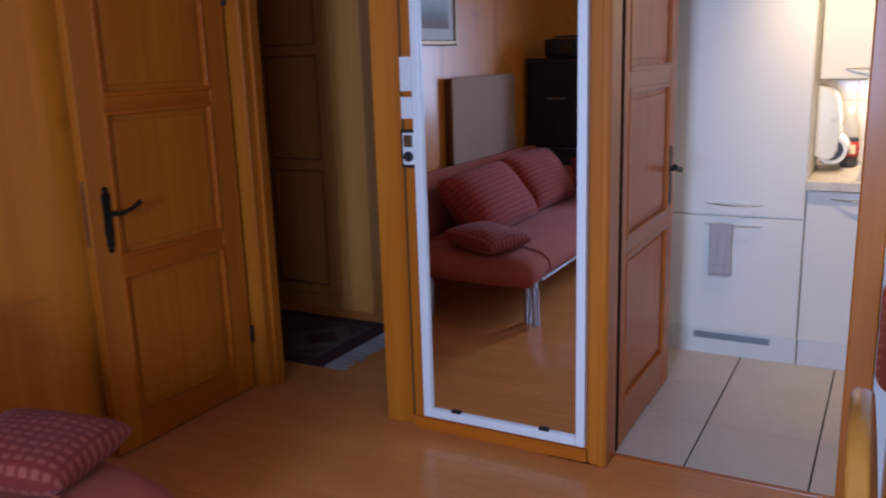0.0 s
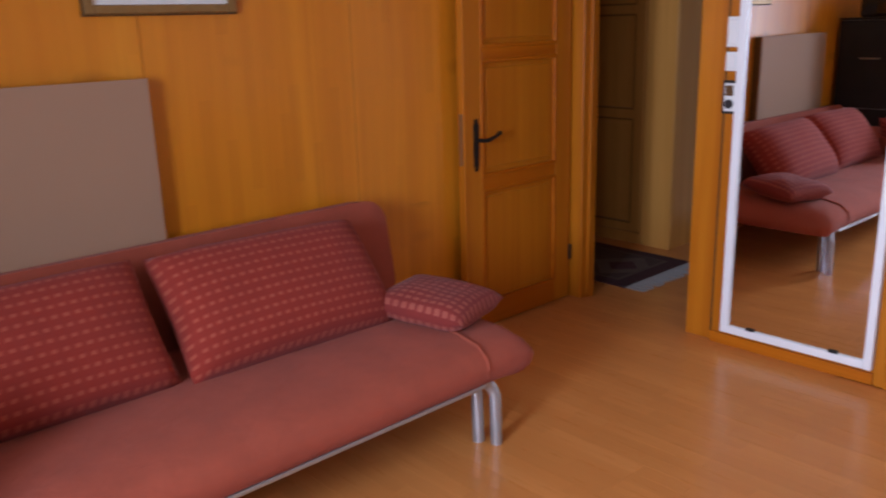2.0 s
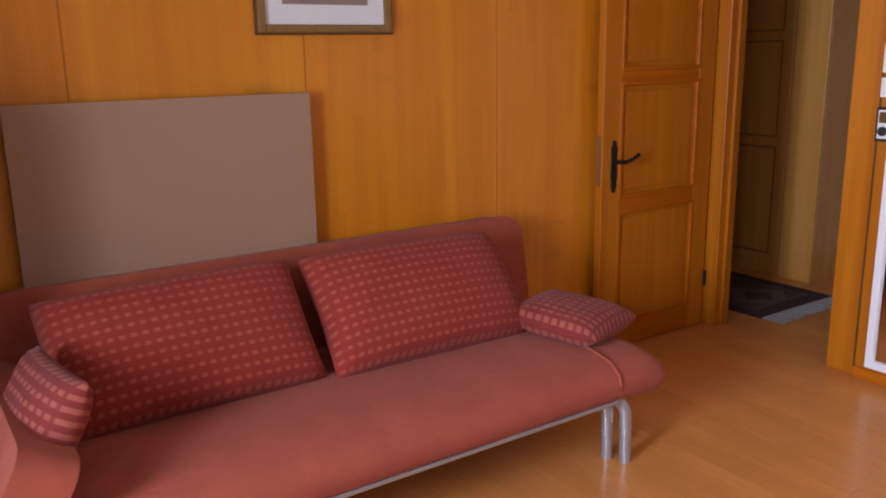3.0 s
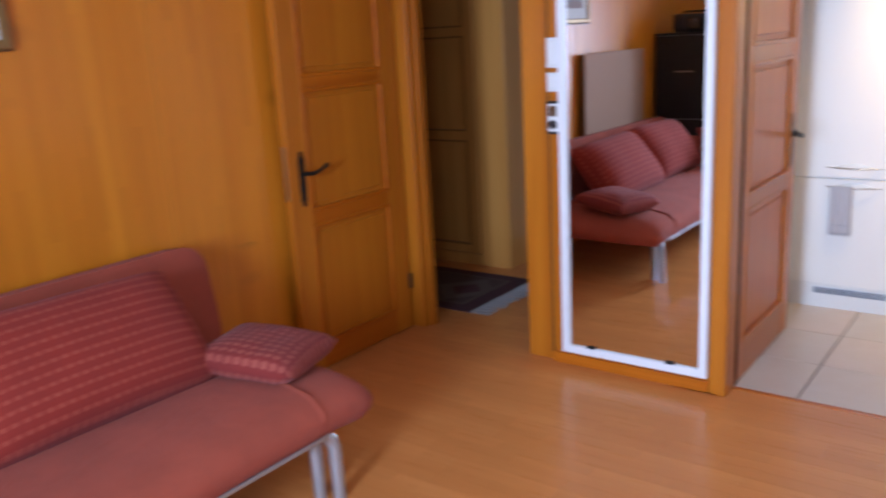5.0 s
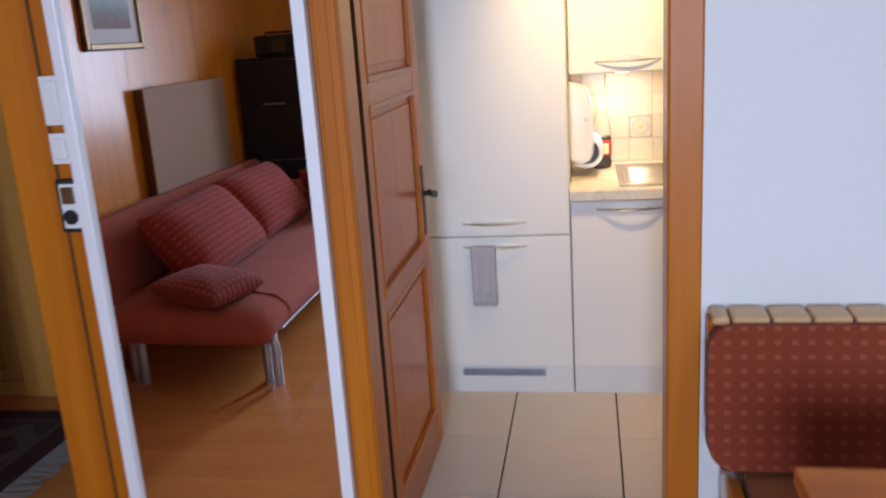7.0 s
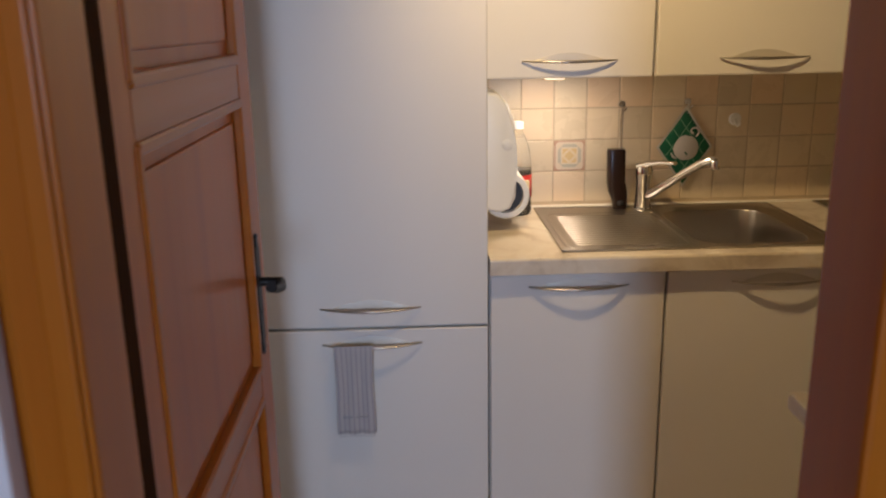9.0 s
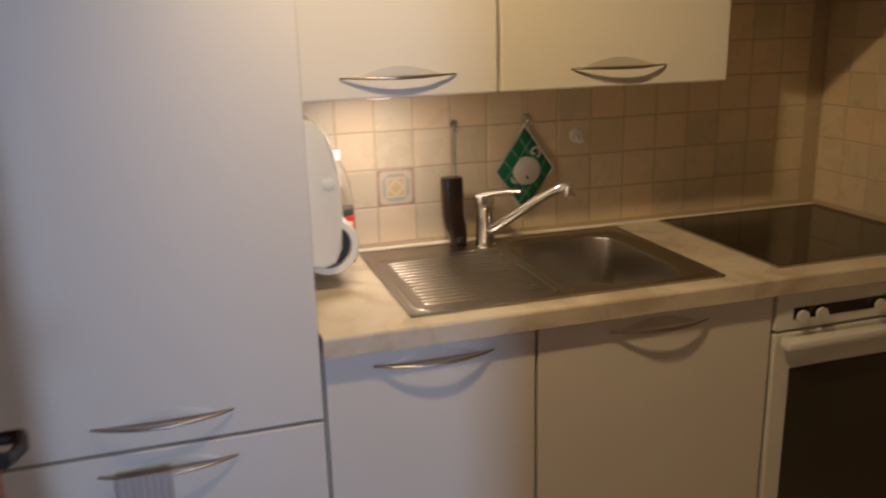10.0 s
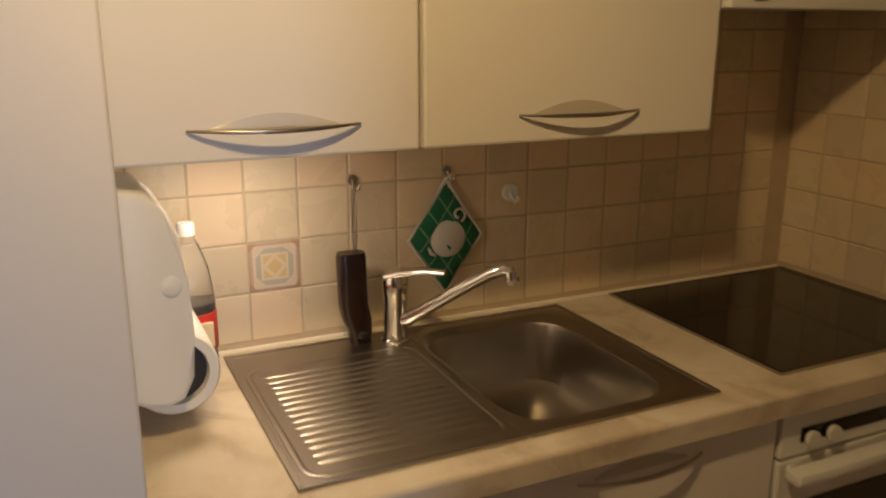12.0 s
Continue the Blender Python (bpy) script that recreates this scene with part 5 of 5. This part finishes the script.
def soap_bottle():
    """Tall dark bottle standing upside down on a narrow neck."""
    x, y, z = -0.015, 4.690, TOPZ + 0.0045
    t = thing("dark_bottle", (x, y, z), "tall dark brown plastic bottle behind the sink", "bottle")
    bm = B()
    rows = []
    for h, w, d, dx in ((0.0, 0.020, 0.016, 0.012), (0.03, 0.024, 0.019, 0.010), (0.055, 0.029, 0.020, 0.004), (0.085, 0.028, 0.020, -0.002), (0.18, 0.028, 0.020, -0.004), (0.188, 0.026, 0.018, -0.004)):
        rows.append([bm.verts.new((x + dx + w * math.copysign(abs(math.cos(a)) ** 0.5, math.cos(a)), y + d * math.copysign(abs(math.sin(a)) ** 0.5, math.sin(a)), z + h)) for a in [2 * math.pi * (k + 0.5) / 28 for k in range(28)]])
    for a, b in zip(rows, rows[1:]):
        for k in range(28):
            bm.faces.new((a[k], a[(k + 1) % 28], b[(k + 1) % 28], b[k]))
    bm.faces.new(rows[0][::-1])
    bm.faces.new(rows[-1])
    part("shell", bm, plain("dark_brown_plastic", (0.022, 0.010, 0.007), 0.22, vary=0.15), t, smooth=45)
    part("neck_ring", lathe(B(), [(0.018, 0.0), (0.021, 0.004), (0.021, 0.014), (0.018, 0.018)], (x + 0.011, y, z + 0.012), 20), BLACK_PLASTIC, t, smooth=40)


soap_bottle()


def wall_hook(x, z, material, label, big=False):
    y = KN - 0.0065
    t = thing("wall_hook", (x, y, z), label, "hook", "hooks on the tiles")
    part("base", lathe(B(), [(0.017 if big else 0.010, -0.007), (0.020 if big else 0.012, -0.003), (0.020 if big else 0.012, 0.0)], (x, y, z), 20, "y"), material, t, smooth=40)
    part("prong", sweep(B(), [(x, y - 0.004, z), (x, y - 0.012, z - 0.012), (x + 0.003, y - 0.018, z - 0.020), (x + 0.008, y - 0.022, z - 0.016), (x + 0.009, y - 0.022, z - 0.008)], 0.0045 if big else 0.003, 8), material, t, smooth=50)


wall_hook(0.008, 1.206, CHROME, "small chrome hook on the wall tiles")
wall_hook(0.216, 1.210, CHROME, "small chrome hook carrying the potholder")
wall_hook(0.370, 1.152, WHITE_PLASTIC, "white plastic hook on the wall tiles", True)
# a narrow wire loop hanging from the first hook, square to the wall
t = thing("wire_loop", (0.008, KN - 0.02, 1.06), "thin steel wire loop hanging from a hook", "utensil")
loop_pts = [(0.006, KN - 0.024 + 0.014 * math.cos(a), 1.128 + 0.064 * math.copysign(abs(math.sin(a)) ** 0.6, math.sin(a))) for a in arc(0, 2 * math.pi, 32)]
part("wire", sweep(B(), loop_pts, 0.0013, 6, up=(1, 0, 0)), SATIN, t, smooth=60)


def potholder():
    t = thing("potholder", (0.214, KN - 0.02, 0.95), "green checked potholder with white centre hanging from a hook", "potholder")
    m = pose(0.212, KN - 0.0145, 1.068) @ Matrix(((1, 0, 0, 0), (0, 0, -1, 0), (0, 1, 0, 0), (0, 0, 0, 1))) @ Matrix.Diagonal((0.80, 1.16, 1, 1)) @ pose(0, 0, 0, 0, 0, 45)
    part("pad", pillow(0.150, 0.150, 0.016, m, 16, 16, 4.0, 0.004), GREEN_CLOTH, t, smooth=60)
    part("centre", lathe(B(), [(0.037, -0.0100), (0.040, -0.008), (0.040, -0.002)], (0.214, KN - 0.0145, 1.066), 28, "y"), WHITE_CLOTH, t, "round white patch", smooth=50)
    edge = [Vector((a * 0.076, b * 0.076, 0)) for a, b in ((1, 1), (-1, 1), (-1, -1), (1, -1), (1, 1))]
    part("binding", sweep(B(), [m @ p for p in edge], 0.0042, 8), WHITE_CLOTH, t, "white edge binding")
    y = KN - 0.0275
    curl = [(0.236 + 0.017 * f * math.cos(a), y, 1.118 + 0.017 * f * math.sin(a)) for f, a in zip(arc(1.0, 0.35, 16), arc(-1.2, 4.6, 16))]
    part("curl", sweep(B(), curl, 0.0030, 8, 0.5, up=(0, 1, 0)), WHITE_CLOTH, t, "white curled motif", smooth=60)
    part("curl", sweep(B(), [(0.166, y, 1.052), (0.172, y, 1.040), (0.182, y, 1.034)], [0.0025, 0.0045, 0.0025], 8, 0.5, up=(0, 1, 0)), WHITE_CLOTH, t, "white leaf motif", smooth=60)
    part("loop", sweep(B(), [(0.213, KN - 0.0145, 1.170), (0.207, KN - 0.016, 1.188), (0.218, KN - 0.022, 1.203), (0.222, KN - 0.018, 1.188), (0.214, KN - 0.0145, 1.170)], 0.0025, 6), WHITE_CLOTH, t)


potholder()


# ---- tiles and boards, last ----
def tile_mesh(name, w, h, t, material, bev):
    bm = B()
    box(bm, -w / 2, w / 2, -t, 0, -h / 2, h / 2)
    es = [e for e in bm.edges if all(v.co.y < -t / 2 for v in e.verts)]
    bmesh.ops.bevel(bm, geom=es, offset=bev, segments=2, profile=0.5, affect='EDGES')
    me = bpy.data.meshes.new(name)
    bm.to_mesh(me)
    bm.free()
    me.materials.append(material)
    return me


PX, PZ, ZB = 0.1035, 0.0995, 0.8975
full = tile_mesh("tile", PX - 0.0035, PZ - 0.0035, 0.006, WALL_TILE, 0.0022)
red = tile_mesh("tile", PX - 0.0035, PZ - 0.0035, 0.006, RED_TILE, 0.0022)
deco = tile_mesh("tile", PX - 0.0035, PZ - 0.0035, 0.006, DECO, 0.0022)
rnd = random.Random(11)
back, side = bpy.data.objects["wall_kitchen_north"], bpy.data.objects["wall_kitchen_east"]
for j in range(7):
    for i in range(-5, 12):
        x, z = 0.002 + (i + 0.5) * PX, ZB + (j + 0.5) * PZ
        if x + PX / 2 > KE + 0.02 or (j > 4 and x < 0.55):
            continue
        me = deco if (i, j) == (-2, 1) else red if (i, j) == (5, 4) else full
        ob = new("tile", me)
        ob.parent = back
        ob.location = (min(x, KE - PX / 2 - 0.006), KN + 0.0 + rnd.uniform(-0.0004, 0.0004), z)
        ob.rotation_euler = (rnd.uniform(-0.006, 0.006), rnd.uniform(-0.004, 0.004), rnd.uniform(-0.006, 0.006))
for j in range(7):
    for i in range(11):
        ob = new("tile", full)
        ob.parent = side
        ob.location = (KE, KN - 0.008 - (i + 0.5) * PX, ZB + (j + 0.5) * PZ)
        ob.rotation_euler = (rnd.uniform(-0.004, 0.004), rnd.uniform(-0.006, 0.006), radians(-90) + rnd.uniform(-0.006, 0.006))

# kitchen floor tiles on a dark bed
bed = structure("kitchen_floor", boxes((KW, KE, KS + 0.006, KN, -0.0119, -0.003)), DARK_GROUT, "pale square stone tiles with dark joints", "floor")
FP = 0.414


def floor_tile(w, d):
    bm = B()
    box(bm, -w / 2, w / 2, -d / 2, d / 2, -0.006, 0.002)
    es = [e for e in bm.edges if all(v.co.z > 0 for v in e.verts)]
    bmesh.ops.bevel(bm, geom=es, offset=0.0016, segments=1, affect='EDGES')
    me = bpy.data.meshes.new("tile")
    bm.to_mesh(me)
    bm.free()
    me.materials.append(FLOOR_TILE)
    return me


xs = [KW + 0.001] + [-0.706 + FP * k for k in range(0, 5)] + [KE]
ys = [KS + 0.006] + [2.985 + 0.41 * k for k in range(1, 5)]
shared = {}
for xa, xb in zip(xs, xs[1:]):
    for ya, yb in zip(ys, ys[1:]):
        if xb - xa < 0.03 or yb - ya < 0.03:
            continue
        key = (round(xb - xa, 3), round(yb - ya, 3))
        if key not in shared:
            shared[key] = floor_tile(xb - xa - 0.006, yb - ya - 0.004)
        ob = new("tile", shared[key])
        ob.parent = bed
        ob.location = ((xa + xb) / 2, (ya + yb) / 2, 0)

# laminate boards of three strips, laid along the partition
BL, BW = 1.20, 0.195


def board_mesh(seed):
    r = random.Random(seed)
    bm = B()
    for k in range(3):
        y0 = -BW / 2 + k * BW / 3
        x = -BL / 2
        first = r.uniform(0.16, 0.42)
        while x < BL / 2 - 0.01:
            x1 = min(BL / 2, x + (first if x < -BL / 2 + 0.01 else r.uniform(0.30, 0.46)))
            if BL / 2 - x1 < 0.08:
                x1 = BL / 2
            g = 0.0004
            vs = [bm.verts.new(p) for p in ((x + g, y0 + g, 0), (x1 - g, y0 + g, 0), (x1 - g, y0 + BW / 3 - g, 0), (x + g, y0 + BW / 3 - g, 0))]
            lo = [bm.verts.new((v.co.x, v.co.y, -0.008)) for v in vs]
            bm.faces.new(vs)
            for q in range(4):
                bm.faces.new((vs[q], lo[q], lo[(q + 1) % 4], vs[(q + 1) % 4]))
            x = x1
    me = bpy.data.meshes.new("floor_board")
    bm.normal_update()
    bm.to_mesh(me)
    bm.free()
    me.materials.append(FLOOR_WOOD)
    return me


boards = [board_mesh(s) for s in range(8)]
floor_ob = bpy.data.objects["floor"]
rnd = random.Random(3)
y = SOUTH + BW / 2
while y < 4.6:
    limit = EAST if y < NORTH + 0.05 else -1.18
    x = (WEST if y < 3.0 else -4.2) - rnd.uniform(0.0, 1.1)
    while x < limit:
        xa, xb = max(x, WEST - 0.05 if y < 3.0 else -4.2), min(x + BL, limit)
        if xb - xa > 0.05:
            ob = new("floor_board", rnd.choice(boards))
            ob.parent = floor_ob
            ob.location = ((xa + xb) / 2, y, 0)
            ob.scale = ((xb - xa - 0.0003) / BL, (BW - 0.0003) / BW * rnd.choice((1, -1)), 1)
        x += BL
    y += BW
# short boards in the kitchen doorway
structure("doorway_floor", boxes((-0.955, -0.235, 2.84, KS - 0.02, -0.0119, 0.0005)), FLOOR_WOOD, "laminate strip in the kitchen doorway", "floor")
